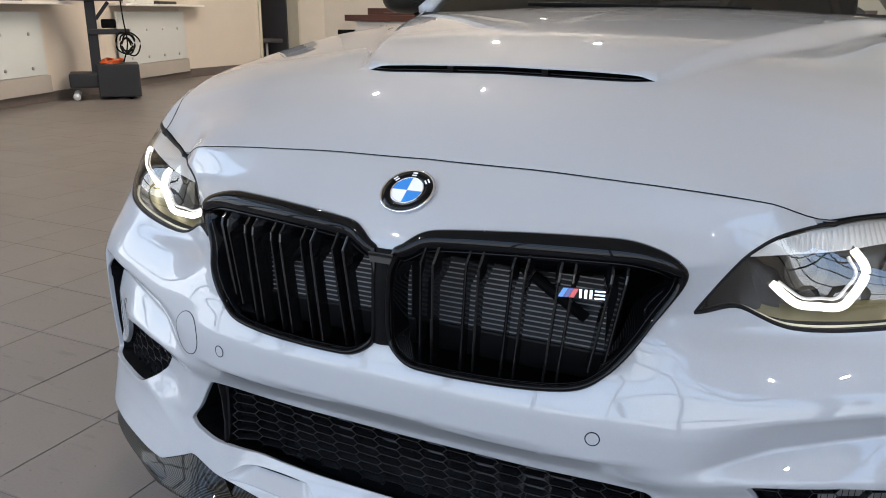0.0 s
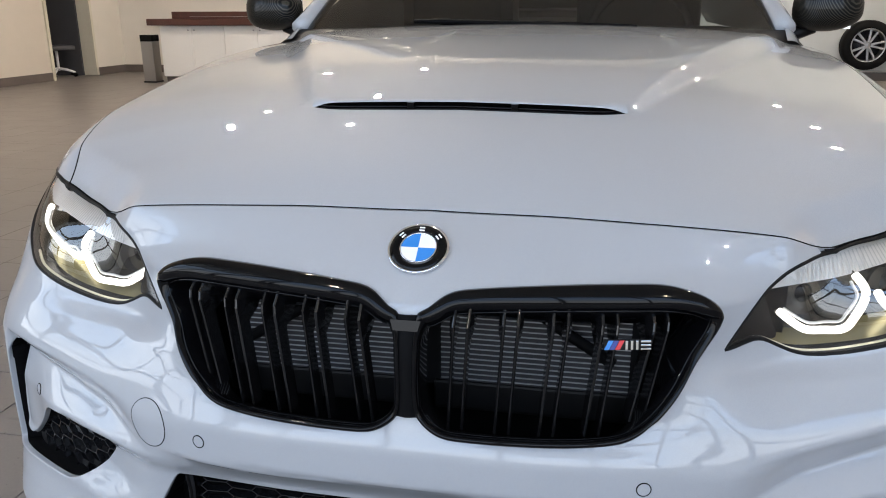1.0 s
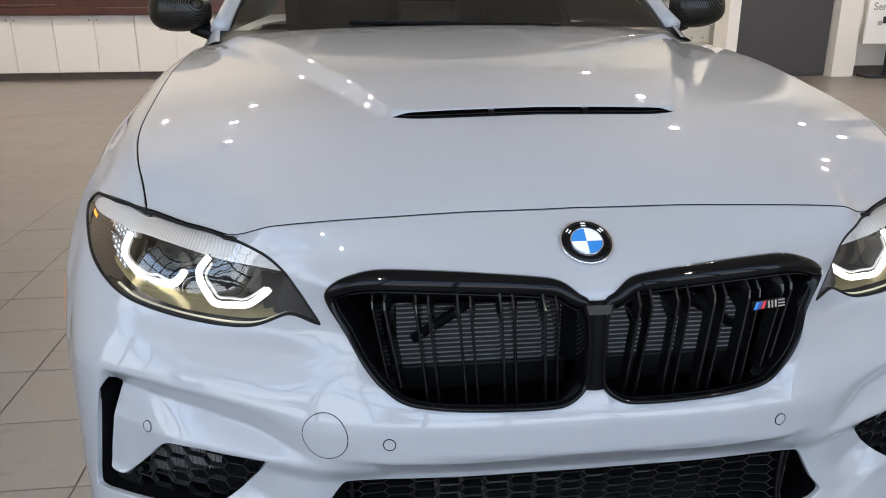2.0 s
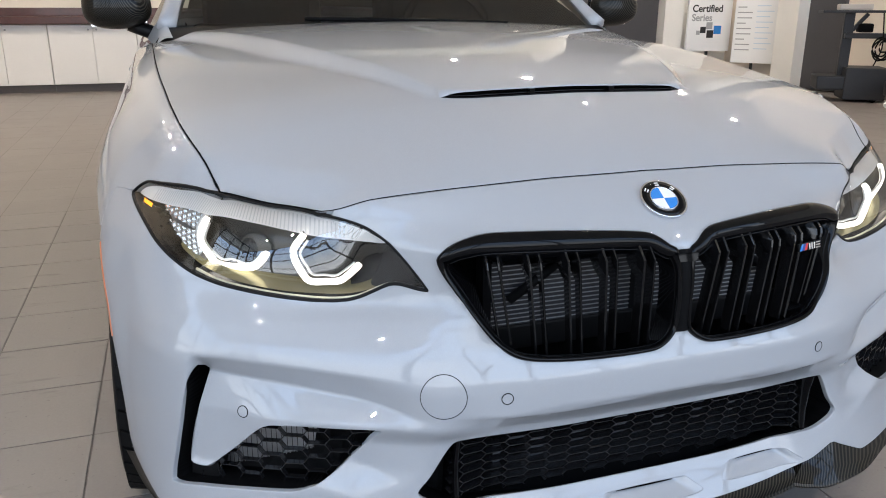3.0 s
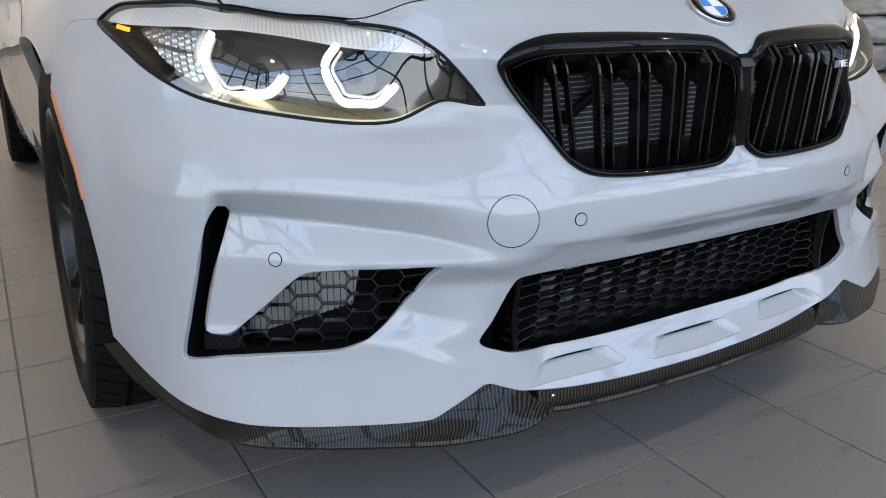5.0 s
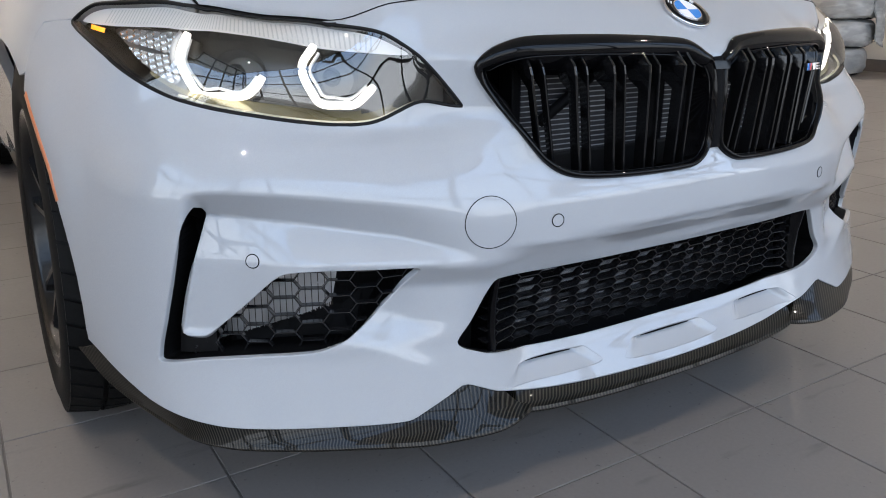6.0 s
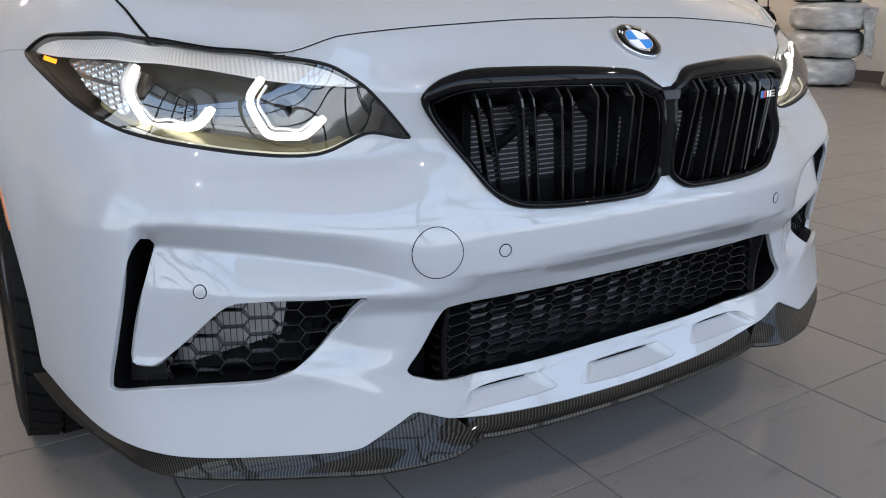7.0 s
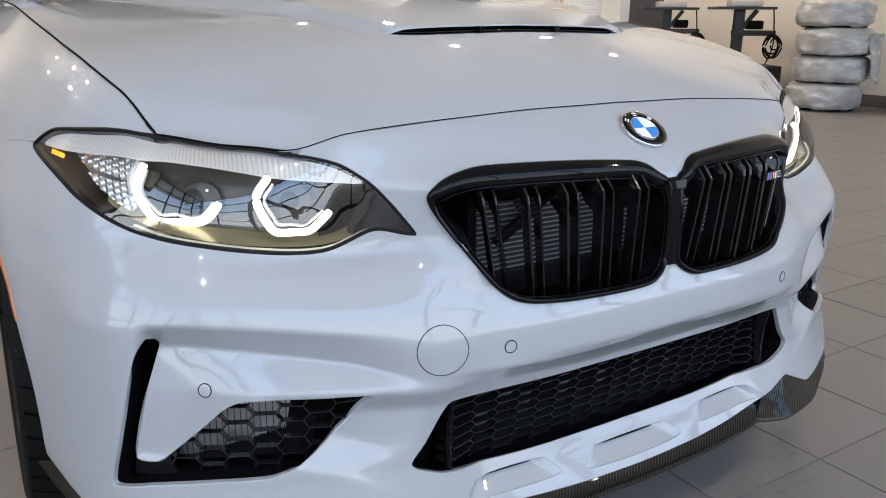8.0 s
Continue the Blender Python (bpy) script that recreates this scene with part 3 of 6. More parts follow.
def arch_curve(z0, z1, n, inner=0.0):
    """The wheel arch's edge on the skin between two heights, as (u, z)."""
    out = []
    for z in np.linspace(z0, z1, n):
        y = AXLE[0] - math.sqrt(max((ARCH - inner) ** 2 - (z - AXLE[1]) ** 2, 1e-6))
        us = np.linspace(.9, 1.5, 601)
        out.append((float(us[np.argmin(np.abs(body(us, np.full(601, z))[:, 1] - y))]), float(z)))
    return out


SLOT_END = .274
# three scoops in the bumper's lower lip
SCOOPS = [(.165, .370), (-.118, .118), (-.370, -.165)]


def scoop_loop(u0, u1):
    low = .2035 if abs(u0 + u1) > .1 else .1975
    pts = [(u0, low + .004), (u0 + .017, low + .019), (u0 + .034, low + .029), (u1 - .034, low + .029), (u1 - .017, low + .019), (u1, low + .004), (u1 - .03, low - .001), (u0 + .03, low - .001)]
    return resample(pts, .006)


def build_bumper():
    top = [(u, float(edge_z(u)) - .0015) for u in np.linspace(0, .585, 60)]
    lamp = resample(LAMP, .008)
    # the lamp's lower side forms the edge from the bonnet corner to the wing
    start = int(np.argmin(np.hypot(lamp[:, 0] - .587, lamp[:, 1] - .748)))
    end = int(np.argmin(np.hypot(lamp[:, 0] - 1.119, lamp[:, 1] - .741)))
    ring = [lamp[i % len(lamp)] for i in range(start, end + (len(lamp) if end < start else 0) + 1)]
    seam = [(1.140, .7425), (1.170, .741), (1.195, .738), (1.203, .72), (1.205, .69), (1.207, .665)]
    arch = arch_curve(.64, .275, 42)
    lip = resample([p for p in reversed(LIP)], .008, False, True)
    half = top + [tuple(p) for p in ring] + seam + arch + [tuple(p) for p in lip]
    outer = np.array(half + [(-u, z) for u, z in reversed(half[1:-1])])
    low = resample(LOWER_INTAKE, .008, False)
    low = np.array([tuple(p) for p in low] + [(-u, z) for u, z in reversed(low[1:-1])])
    flip = lambda h: h * (-1, 1)
    holes = [low] + [k for h in (resample(KIDNEY, .008), resample(SIDE_INTAKE, .007)) for k in (h, flip(h))]
    us = np.linspace(.415, .80, 50)
    crease = [np.stack([us, spline(k, us) + d], 1) for k in (RECESS_TOP, RECESS_MID) for d in (-.0042, .0, .0042)]
    us = np.linspace(.0, .36, 45)
    crease += [np.stack([us, spline([(-.3, .4435), (0, .4565), (.305, .4435), (.40, .430)], us) + d], 1) for d in (-.0050, .0, .0050)]
    us = np.linspace(.415, .498, 12)
    crease.append(np.stack([us, spline(RECESS_LOW, us)], 1))
    zs = np.linspace(.245, .405, 22)
    crease.append(np.stack([spline(RIDGE, zs) + .002, zs], 1))
    us = np.linspace(.462, .598, 18)
    crease.append(np.stack([us, spline(LIP_CREASE, us)], 1))
    crease += [flip(c) for c in crease]
    holes += [scoop_loop(*k) for k in SCOOPS]
    return skin_panel("bumper", outer, holes, PAINT, car, .0068, .010, "silver-blue painted front bumper", crease, (1,))


bumper = build_bumper()


def build_fender(side):
    lamp = resample(LAMP, .008)
    a = int(np.argmin(np.hypot(lamp[:, 0] - 1.119, lamp[:, 1] - .747)))
    b = int(np.argmin(np.hypot(lamp[:, 0] - .866, lamp[:, 1] - .7745)))
    upper = [tuple(lamp[i % len(lamp)]) for i in range(a, b + (len(lamp) if b < a else 0) + 1)]
    top = [(u, float(edge_z(u)) - .0015) for u in np.linspace(.868, 2.19, 100)]
    arch = []
    for ang in np.linspace(90 + 57, -38, 90):
        y, z = AXLE[0] - ARCH * math.cos(radians(180 - ang)) * 1.0, AXLE[1] + ARCH * math.sin(radians(ang))
        y = AXLE[0] + ARCH * math.cos(radians(ang))
        us = np.linspace(1.0, 2.1, 881)
        arch.append((float(us[np.argmin(np.abs(body(us, np.full(881, z))[:, 1] - y))]), z))
    back = [(2.19, z) for z in np.linspace(.92, .20, 60)]
    seam = [(1.210, .667), (1.207, .69), (1.206, .72), (1.198, .741), (1.170, .744), (1.140, .7455)]
    first = [p for p in arch if p[1] > .655 or p[0] > 1.5]
    outer = np.array(seam[::-1] + first + [(1.85, .16), (2.19, .16)] + back[::-1] + top[::-1] + upper[::-1])
    return skin_panel("fender", outer, [], PAINT, car, .012, .02, "", sides=(side,))


for side in (1, -1):
    build_fender(side)


def build_bonnet():
    k = np.linspace(0, 1, 40)
    front = [(x, nose_y(x) + .003) for x in np.linspace(0, .545, 60)]
    lampside = [(.552 + .1415 * t, .1465 + .1035 * t + .016 * t * (1 - t)) for t in k[1:]]
    edge = [(float(spline(SHUT_X, y)) - .003, y) for y in np.linspace(.256, 1.46, 110)]
    cowl = [(x, 1.46 - .09 * (1 - (x / .793) ** 2)) for x in np.linspace(.793, 0, 60)]
    half = front + lampside + edge + cowl
    outer = np.array(half + [(-x, y) for x, y in reversed(half[1:-1])])
    slot = [(x, .3275 + .0285 * (x / SLOT_END) ** 6) for x in np.linspace(-SLOT_END, SLOT_END, 80)]
    slot += [(x, .3455 + .0125 * (x / SLOT_END) ** 6) for x in np.linspace(SLOT_END - .004, -SLOT_END + .004, 80)]
    ys = np.linspace(.40, 1.34, 70)
    crest = .268 + .366 * (ys - .36)
    slope = .030 + .075 * np.clip((ys - .36) / .5, 0, 1)
    creases = [np.stack([sx * (crest + slope * k), ys], 1) for sx in (1, -1) for k in (0, .25, .5, .75, 1)]
    v2, f = triangulate(outer, [np.array(slot)], .012, creases)
    at = lambda q: np.stack([q[:, 0], q[:, 1], hood_z(q[:, 0], q[:, 1])], 1)
    e = 1e-3
    def normal(q):
        gx = (hood_z(q[:, 0] + e, q[:, 1]) - hood_z(q[:, 0] - e, q[:, 1])) / (2 * e)
        gy = (hood_z(q[:, 0], q[:, 1] + e) - hood_z(q[:, 0], q[:, 1] - e)) / (2 * e)
        n = np.stack([-gx, -gy, np.ones(len(q))], 1)
        return n / np.linalg.norm(n, axis=1)[:, None]
    verts, norms, faces, count = [at(v2)], [normal(v2)], [f], len(v2)
    for loop, turn in ((outer, 1), (np.array(slot), -1)):
        off = inward(loop) * turn
        k = len(loop)
        for r, (push, deep, lean) in enumerate(((0, 0, 0), (.001, .001, .5), (.0015, .003, 1), (.0015, .03 if turn > 0 else .0032, 1))):
            q = at(loop - off * push) - normal(loop) * deep
            m = normal(loop) * (1 - .95 * lean) - np.concatenate([off, np.zeros((k, 1))], 1) * lean
            verts.append(q), norms.append(m / np.linalg.norm(m, axis=1)[:, None])
        area2 = np.sum(loop[:, 0] * np.roll(loop[:, 1], -1) - np.roll(loop[:, 0], -1) * loop[:, 1])
        for r in range(3):
            b0, b1 = count + r * k, count + (r + 1) * k
            i = np.arange(k)
            j = (i + 1) % k
            tri = np.concatenate([np.stack([b0 + j, b0 + i, b1 + i], 1), np.stack([b0 + j, b1 + i, b1 + j], 1)])
            faces.append(tri if (area2 > 0) == (turn > 0) else tri[:, ::-1])
        count += 4 * k
    bonnet = link_mesh("bonnet", np.concatenate(verts), np.concatenate(faces), PAINT, car, "silver-blue bonnet with a raised middle and an air slot", np.concatenate(norms))
    # black grille in the slot, with two dividers
    sx = np.linspace(-.268, .268, 60)
    zb = hood_z(sx, np.full(60, .33))
    v = [(x, y, z + dz) for y, dz in ((.318, -.016), (.365, -.010), (.372, .008)) for x, z in zip(sx, zb)]
    link_mesh("slot_backing", v, [(r * 60 + c, r * 60 + c + 1, r * 60 + 61 + c, r * 60 + 60 + c) for r in range(2) for c in range(59)], DARK, bonnet)
    for y0, dz, r in ((.332, -.0035, .0016), (.339, .0, .0016), (.346, .0035, .0018)):
        xs = np.linspace(-.252, .252, 40)
        tube("slot_bar", [(x, y0 - .002 + .018 * (x / SLOT_END) ** 6, float(hood_z(x, .327 + .026 * (x / SLOT_END) ** 6)) + dz) for x in xs], r, GLOSS_BLACK, bonnet)
    for sx in (-.088, .088):
        zc = float(hood_z(sx, .34))
        box("slot_divider", sx - .006, sx + .006, .330, .3445, zc - .012, float(hood_z(sx, .3435)) - .0025, GLOSS_BLACK, bonnet, bevel=.001)
    return bonnet


# dark shut lines between bonnet, nose, lamps and wings
line = [(x, float(nose_y(x)) + .0012) for x in np.linspace(0, .546, 40)] + [(.552 + .1435 * t, .1450 + .1035 * t + .016 * t * (1 - t)) for t in np.linspace(.03, 1, 16)] + [(float(spline(SHUT_X, y)) - .0013, y) for y in np.linspace(.256, 1.46, 50)]


def gap_lines():
    for side in (1, -1):
        p = [(side * x, y, float(hood_z(x, y)) - .0016) for x, y in line]
        gap = np.array(p)
        wide = np.concatenate([np.full(40, .0008), np.full(66, .0016)])
        tube("shut_line", gap, wide, DARK, car)


def liner():
    """Black inner walls, so that no gap shows daylight."""
    xs = np.linspace(-.50, .50, 41)
    ys = .105 + .20 * np.abs(xs) ** 2.2
    p = [(x, y, z) for z in (.15, .73) for x, y in zip(xs, ys)]
    link_mesh("inner_liner", p, [(i, i + 1, 42 + i, 41 + i) for i in range(40)], DARK, car)
    xs, ys = np.meshgrid(np.linspace(-.68, .68, 31), np.linspace(.12, 1.35, 21))
    ys = np.maximum(ys, .12 + 1.1 * np.clip(np.abs(xs) - .40, 0, 1))
    zz = hood_z(xs, ys) - .055
    f = [(r * 31 + c, r * 31 + c + 1, (r + 1) * 31 + c + 1, (r + 1) * 31 + c) for r in range(20) for c in range(30)]
    link_mesh("bonnet_liner", np.stack([xs.ravel(), ys.ravel(), zz.ravel()], 1), f, DARK, car)


liner()



# ---- parts on the skin ----
def patch(name, loop, depth, mat, parent, label="", step=.012, side=1, lines=()):
    """A sheet that follows the skin at some depth; depth is a number or a function of (u, z)."""
    v, f = triangulate(np.asarray(loop), [], step, lines)
    d = depth(v[:, 0], v[:, 1]) if callable(depth) else np.full(len(v), depth)
    p = both(sunk(v[:, 0], v[:, 1], d), side)
    return link_mesh(name, p, f if side > 0 else f[:, ::-1], mat, parent, label)


def band(name, loop, profile, mat, parent, label="", side=1, closed=True, scale=1.0):
    """A strip swept along a loop: profile of (inward, outward of the skin)."""
    loop = np.asarray(loop)
    off = inward(loop)
    if not closed:
        t = np.gradient(loop, axis=0)
        t /= np.linalg.norm(t, axis=1)[:, None]
        off = np.stack([-t[:, 1], t[:, 0]], 1)
    off = off * np.broadcast_to(scale, (len(loop),))[:, None]
    rows = [sunk((loop + off * w)[:, 0], (loop + off * w)[:, 1], np.full(len(loop), -h)) for w, h in profile]
    k, v = len(loop), both(np.concatenate(rows), side)
    f = []
    for r in range(len(rows) - 1):
        for i in range(k if closed else k - 1):
            j = (i + 1) % k
            f.append((r * k + i, r * k + j, (r + 1) * k + j, (r + 1) * k + i))
    ob = link_mesh(name, v, f, mat, parent, label)
    bm = bmesh.new()
    bm.from_mesh(ob.data)
    bmesh.ops.recalc_face_normals(bm, faces=bm.faces[:])
    bm.to_mesh(ob.data)
    bm.free()
    return ob


def tube(name, points, radius, mat, parent=None, label="", n=8, closed=False, flat=1.0):
    """A round bar along 3D points."""
    p = np.asarray(points, float)
    k = len(p)
    t = np.roll(p, -1, 0) - np.roll(p, 1, 0) if closed else np.gradient(p, axis=0)
    t /= np.linalg.norm(t, axis=1)[:, None] + 1e-12
    ref = np.array([0, 0, 1.0]) if np.mean(np.abs(t[:, 2])) < .8 else np.array([1.0, 0, 0])
    a = np.cross(t, ref)
    a /= np.linalg.norm(a, axis=1)[:, None] + 1e-12
    b = np.cross(a, t)
    r = np.broadcast_to(radius, (k,))[:, None]
    v = np.concatenate([p + r * (a * math.cos(2 * math.pi * i / n) * flat + b * math.sin(2 * math.pi * i / n)) for i in range(n)])
    f = [(i * k + j, i * k + (j + 1) % k, ((i + 1) % n) * k + (j + 1) % k, ((i + 1) % n) * k + j) for i in range(n) for j in range(k if closed else k - 1)]
    if not closed:
        f += [tuple(i * k for i in range(n)), tuple(i * k + k - 1 for i in reversed(range(n)))]
    return link_mesh(name, v, f, mat, parent, label)


bonnet = build_bonnet()
gap_lines()


def circle(u, z, r, n=40):
    t = np.linspace(0, 2 * math.pi, n, endpoint=False)
    return np.stack([u + r * np.cos(t), z + r * np.sin(t)], 1)


def span(loop, u):
    """Lowest and highest z of a loop at u."""
    hits = []
    for (a, b), (c, d) in zip(loop, np.roll(loop, -1, 0)):
        if (a - u) * (c - u) < 0:
            hits.append(b + (d - b) * (u - a) / (c - a))
    return (min(hits), max(hits)) if hits else (0, 0)


def honeycomb(name, loop, depth, mat, parent, a, b, h, thick=.0035, deep=.012, side=1, label="", flat=None):
    """Long six-sided cells of thin ribs that follow the skin inside a loop."""
    loop = np.asarray(loop)
    lo, hi = loop.min(0), loop.max(0)
    segs = []
    for col, u in enumerate(np.arange(lo[0] - .05, hi[0] + .05, 2 * a + b)):
        for z in np.arange(lo[1] - .06, hi[1] + .06, 2 * h):
            zc = z + (h if col % 2 else 0)
            segs += [((u - a, zc + h), (u + a, zc + h)), ((u + a, zc + h), (u + a + b, zc)), ((u + a + b, zc), (u + a, zc - h))]
    pts = np.array(segs)
    ends = inside(loop, pts.reshape(-1, 2)).reshape(-1, 2)
    verts, faces = [], []
    for (p, q), (ip, iq) in zip(pts, ends):
        if not (ip or iq):
            continue
        if not (ip and iq):
            p, q = (p, (p + q) / 2) if ip else ((p + q) / 2, q)
        t = (q - p) / np.linalg.norm(q - p)
        s = np.array([-t[1], t[0]]) * thick / 2
        k = len(verts)
        for w, m in ((p - t * thick * .4, 1), (p - t * thick * .4, -1), (q + t * thick * .4, -1), (q + t * thick * .4, 1)):
            verts.append((*(w + s * m), 0))
        for w, m in ((p - t * thick * .4, 1), (p - t * thick * .4, -1), (q + t * thick * .4, -1), (q + t * thick * .4, 1)):
            verts.append((*(w + s * m), deep))
        faces += [(k, k + 1, k + 2, k + 3), (k, k + 3, k + 7, k + 4), (k + 1, k + 5, k + 6, k + 2), (k, k + 4, k + 5, k + 1), (k + 3, k + 2, k + 6, k + 7)]
    v = np.array(verts)
    p = sunk(v[:, 0], v[:, 1], v[:, 2] + depth)
    if flat:
        # a flat sheet between a lower and an upper line, each at its own depth
        (z0, d0), (z1, d1) = flat
        t = (v[:, 1:2] - z0) / (z1 - z0)
        p = sunk(v[:, 0], 0 * v[:, 1] + z0, v[:, 2] + d0) * (1 - t) + sunk(v[:, 0], 0 * v[:, 1] + z1, v[:, 2] + d1) * t
        p[:, 2] = v[:, 1]
    p = both(p, side)
    faces = np.array(faces)
    return link_mesh(name, p, faces if side > 0 else faces[:, ::-1], mat, parent, label, smooth=False)


def pocket(name, loop, depth, mat, parent, side=1, start=.02, label=""):
    """Black duct behind an opening: walls and a floor."""
    loop = np.asarray(loop)
    v, f = triangulate(loop, [], .03)
    rim = sunk(loop[:, 0], loop[:, 1], np.full(len(loop), start))
    floor = sunk(v[:, 0], v[:, 1], np.full(len(v), depth))
    k = len(loop)
    deep = sunk(loop[:, 0], loop[:, 1], np.full(k, depth))
    verts = np.concatenate([floor, rim, deep])
    n = len(floor)
    faces = [tuple(t) for t in f] + [(n + i, n + (i + 1) % k, n + k + (i + 1) % k, n + k + i) for i in range(k)]
    return link_mesh(name, both(verts, side), faces, mat, parent, label, smooth=False)


def build_kidney(side):
    loop = resample(KIDNEY, .006)
    # the surround is deep along the top and thin below
    wide = .42 + .58 * ease((loop[:, 1] - .655) / .05)
    grille = band("kidney_grille", loop, [(-.0035, -.004), (-.0035, .004), (.000, .0085), (.008, .0095), (.0150, .0045), (.0190, -.006)], GLOSS_BLACK, car, "gloss black kidney grille surround", side, True, wide)
    for ub, ut, proud in ((.0615, .0705, .013), (.1235, .1325, .006), (.1825, .1955, .003), (.243, .2585, .001), (.303, .3275, .0)):
        z0, z1 = span(loop, ub)[0] + .010, span(loop, ut)[1] - .014
        # a straight bar from foot to head, that turns back under the surround
        foot, knee = sunk(np.array([ub]), np.array([z0]), np.array([.018]))[0], sunk(np.array([ut]), np.array([.676]), np.array([-proud]))[0]
        p, n = frame_at(np.array([(ub + ut) / 2]), np.array([.60]))[:2]
        back_way = -n[0] * (1, 1, 0) / np.linalg.norm(n[0, :2])
        cross_way = np.array([-back_way[1], back_way[0], 0]) * (-1 if back_way[1] > 0 else 1) * -1
        rows = []
        for z in np.linspace(z0, z1, 16):
            t = (z - z0) / (z1 - z0)
            at = foot + (knee - foot) * (z - z0) / (.676 - z0) + back_way * .024 * ease((z - .676) / (z1 - .676)) ** 1.3
            w = .0116 + .0040 * ease((t - .70) / .12) * ease((1 - t) / .10)
            deep = .022 + .026 * ease((t - .66) / .1)
            # two thin deep blades with rounded front edges
            for g in (-1, 1):
                for a, d in ((.0068, .0026), (.0076, .0006), (.0094, .0), (.0110, .0014), (w, .016), (w, deep), (.0070, deep)):
                    rows.append(at + cross_way * a * g + back_way * d)
        p = both(rows, side)
        f = []
        for g in (0, 7):
            f += [(r * 14 + g + i, r * 14 + g + (i + 1) % 7, (r + 1) * 14 + g + (i + 1) % 7, (r + 1) * 14 + g + i) for r in range(15) for i in range(7)]
            f += [tuple(g + i for i in range(7)), tuple(210 + g + i for i in range(6, -1, -1))]
        slat = link_mesh("slat", p, f, SLAT_BLACK, grille, smooth=False)
        bm = bmesh.new()
        bm.from_mesh(slat.data)
        bmesh.ops.recalc_face_normals(bm, faces=bm.faces[:])
        bm.to_mesh(slat.data)
        bm.free()
    # lip along the inside of the surround
    band("inner_lip", loop, [(.0182, -.004), (.0185, -.0010), (.0195, .0003), (.0206, -.0012), (.0210, -.045)], GLOSS_BLACK, grille, "", side, True, wide)
    return grille


kidney_right, kidney_left = build_kidney(1), build_kidney(-1)
mid = [(-.017, .552), (.017, .552), (.0155, .62), (.016, .672), (.024, .690), (-.024, .690), (-.016, .672), (-.0155, .62)]
bar = patch("grille_centre_bar", resample(mid, .006, True, False), lambda u, z: -.004 - .006 * ease(1 - np.abs(u) / .016), MATTE_BLACK, car, "", .006)
patch("bar_cap", resample([(-.016, .671), (.016, .671), (.020, .684), (-.020, .684)], .005, True, False), -.0125, GLOSS_BLACK, bar, "", .005)

# radiator behind the kidneys
radiator = box("radiator", -.30, .30, .050, .085, .535, .715, MATTE_BLACK, car, "aluminium radiator core behind the grille")
for k in range(19):
    z = .549 + k * .0079
    for x0, x1 in ((-.285, -.02), (.02, .285)):
        if k == 0:
            box("radiator_core", x0, x1, .0485, .051, .545, .697, CORE_BLACK, radiator, bevel=0)
        box("cooling_fin", x0, x1, .0465, .049, z - .0007, z + .0007, ALUMINIUM, radiator, bevel=0)
for side in (1, -1):
    tube("grille_strut", [(side * .262, .030, .598), (side * .20, .032, .636), (side * .145, .034, .672)], .0085, MATTE_BLACK, car)
    box("duct_plate", side * .16 - .15, side * .16 + .15, .045, .060, .50, .545, SATIN_BLACK, car)

# lower intake: mesh, side funnels and backing
half = resample(LOWER_INTAKE, .01, False)
full = np.array([tuple(p) for p in half] + [(-u, z) for u, z in reversed(half[1:-1])])
lower = pocket("lower_intake", full, .085, MATTE_BLACK, car, 1, .008, "black lower air intake")
honeycomb("honeycomb_mesh", np.array([(u, z) for u, z in full if abs(u) < .384] ), .030, RIB_BLACK, lower, .0165, .0100, .0090, .0017, .018, flat=((.262, .018), (.385, .036)))
for side in (1, -1):
    band("mesh_edge", np.array([(.379, .262), (.3805, .30), (.381, .34), (.379, .389)]), [(-.003, -.02), (-.003, -.008), (.003, -.008), (.003, -.06)], GLOSS_BLACK, lower, "", side, False)
for k in range(9):
    z = .262 + .014 * k
    box("oil_cooler_fin", -.27, .27, .062, .076, z - .0035, z + .0035, FIN, lower, bevel=0)

# side intakes
for side in (1, -1):
    loop = resample(SIDE_INTAKE, .008)
    duct = pocket("side_intake", loop, .075, MATTE_BLACK, car, side, .008, "black side air intake with honeycomb mesh")
    EVEN[0] = True
    honeycomb("honeycomb_mesh", resample([(.80, .325), (.850, .290), (.777, .292), (.680, .296), (.648, .301), (.608, .318), (.567, .351), (.512, .412), (.512, .420), (.598, .422), (.672, .424), (.706, .415), (.734, .396), (.772, .366)], .01), .022, RIB_BLACK, duct, .0150, .0095, .0132, .0017, .010, side)
    core = patch("cooler_core", resample([(.632, .352), (.665, .338), (.80, .303), (.85, .297), (.74, .395), (.70, .417), (.622, .42)], .01, True, False), .052, ALUMINIUM, duct, "dusty aluminium cooler core", .02, side)
    for k, u in enumerate(np.linspace(.632, .82, 80)):
        lo, hi = max(.302, .3385 - (u - .665) * .255) + .0015 * math.sin(k * 2.3), min(.418, .42 - max(0, (u - .70)) * .78)
        q = sunk(np.array([u - .0006, u + .0006, u + .0006, u - .0006]), np.array([lo, lo, hi, hi]), np.array([.049 + .001 * (k % 3)] * 4))
        link_mesh("core_fin", both(q, side), [(0, 1, 2, 3)], STEEL if k % 4 else HOUSING, core, smooth=False)
    # black sill below the panel
    patch("intake_sill", resample([(.80, .296), (.868, .290), (.862, .330), (.80, .331)], .01, True, False), .022, SATIN_BLACK, duct, "", .012, side)
    EVEN[0] = False
    # painted panel edge that stands in the intake
    band("panel_edge", resample([(.672, .424), (.706, .415), (.734, .396), (.772, .366), (.806, .335), (.836, .333), (.827, .386), (.815, .442), (.804, .489)], .008, False), [(.0, -.002), (.0008, -.006), (.0008, -.035)], SATIN_BLACK, duct, "", side, False)

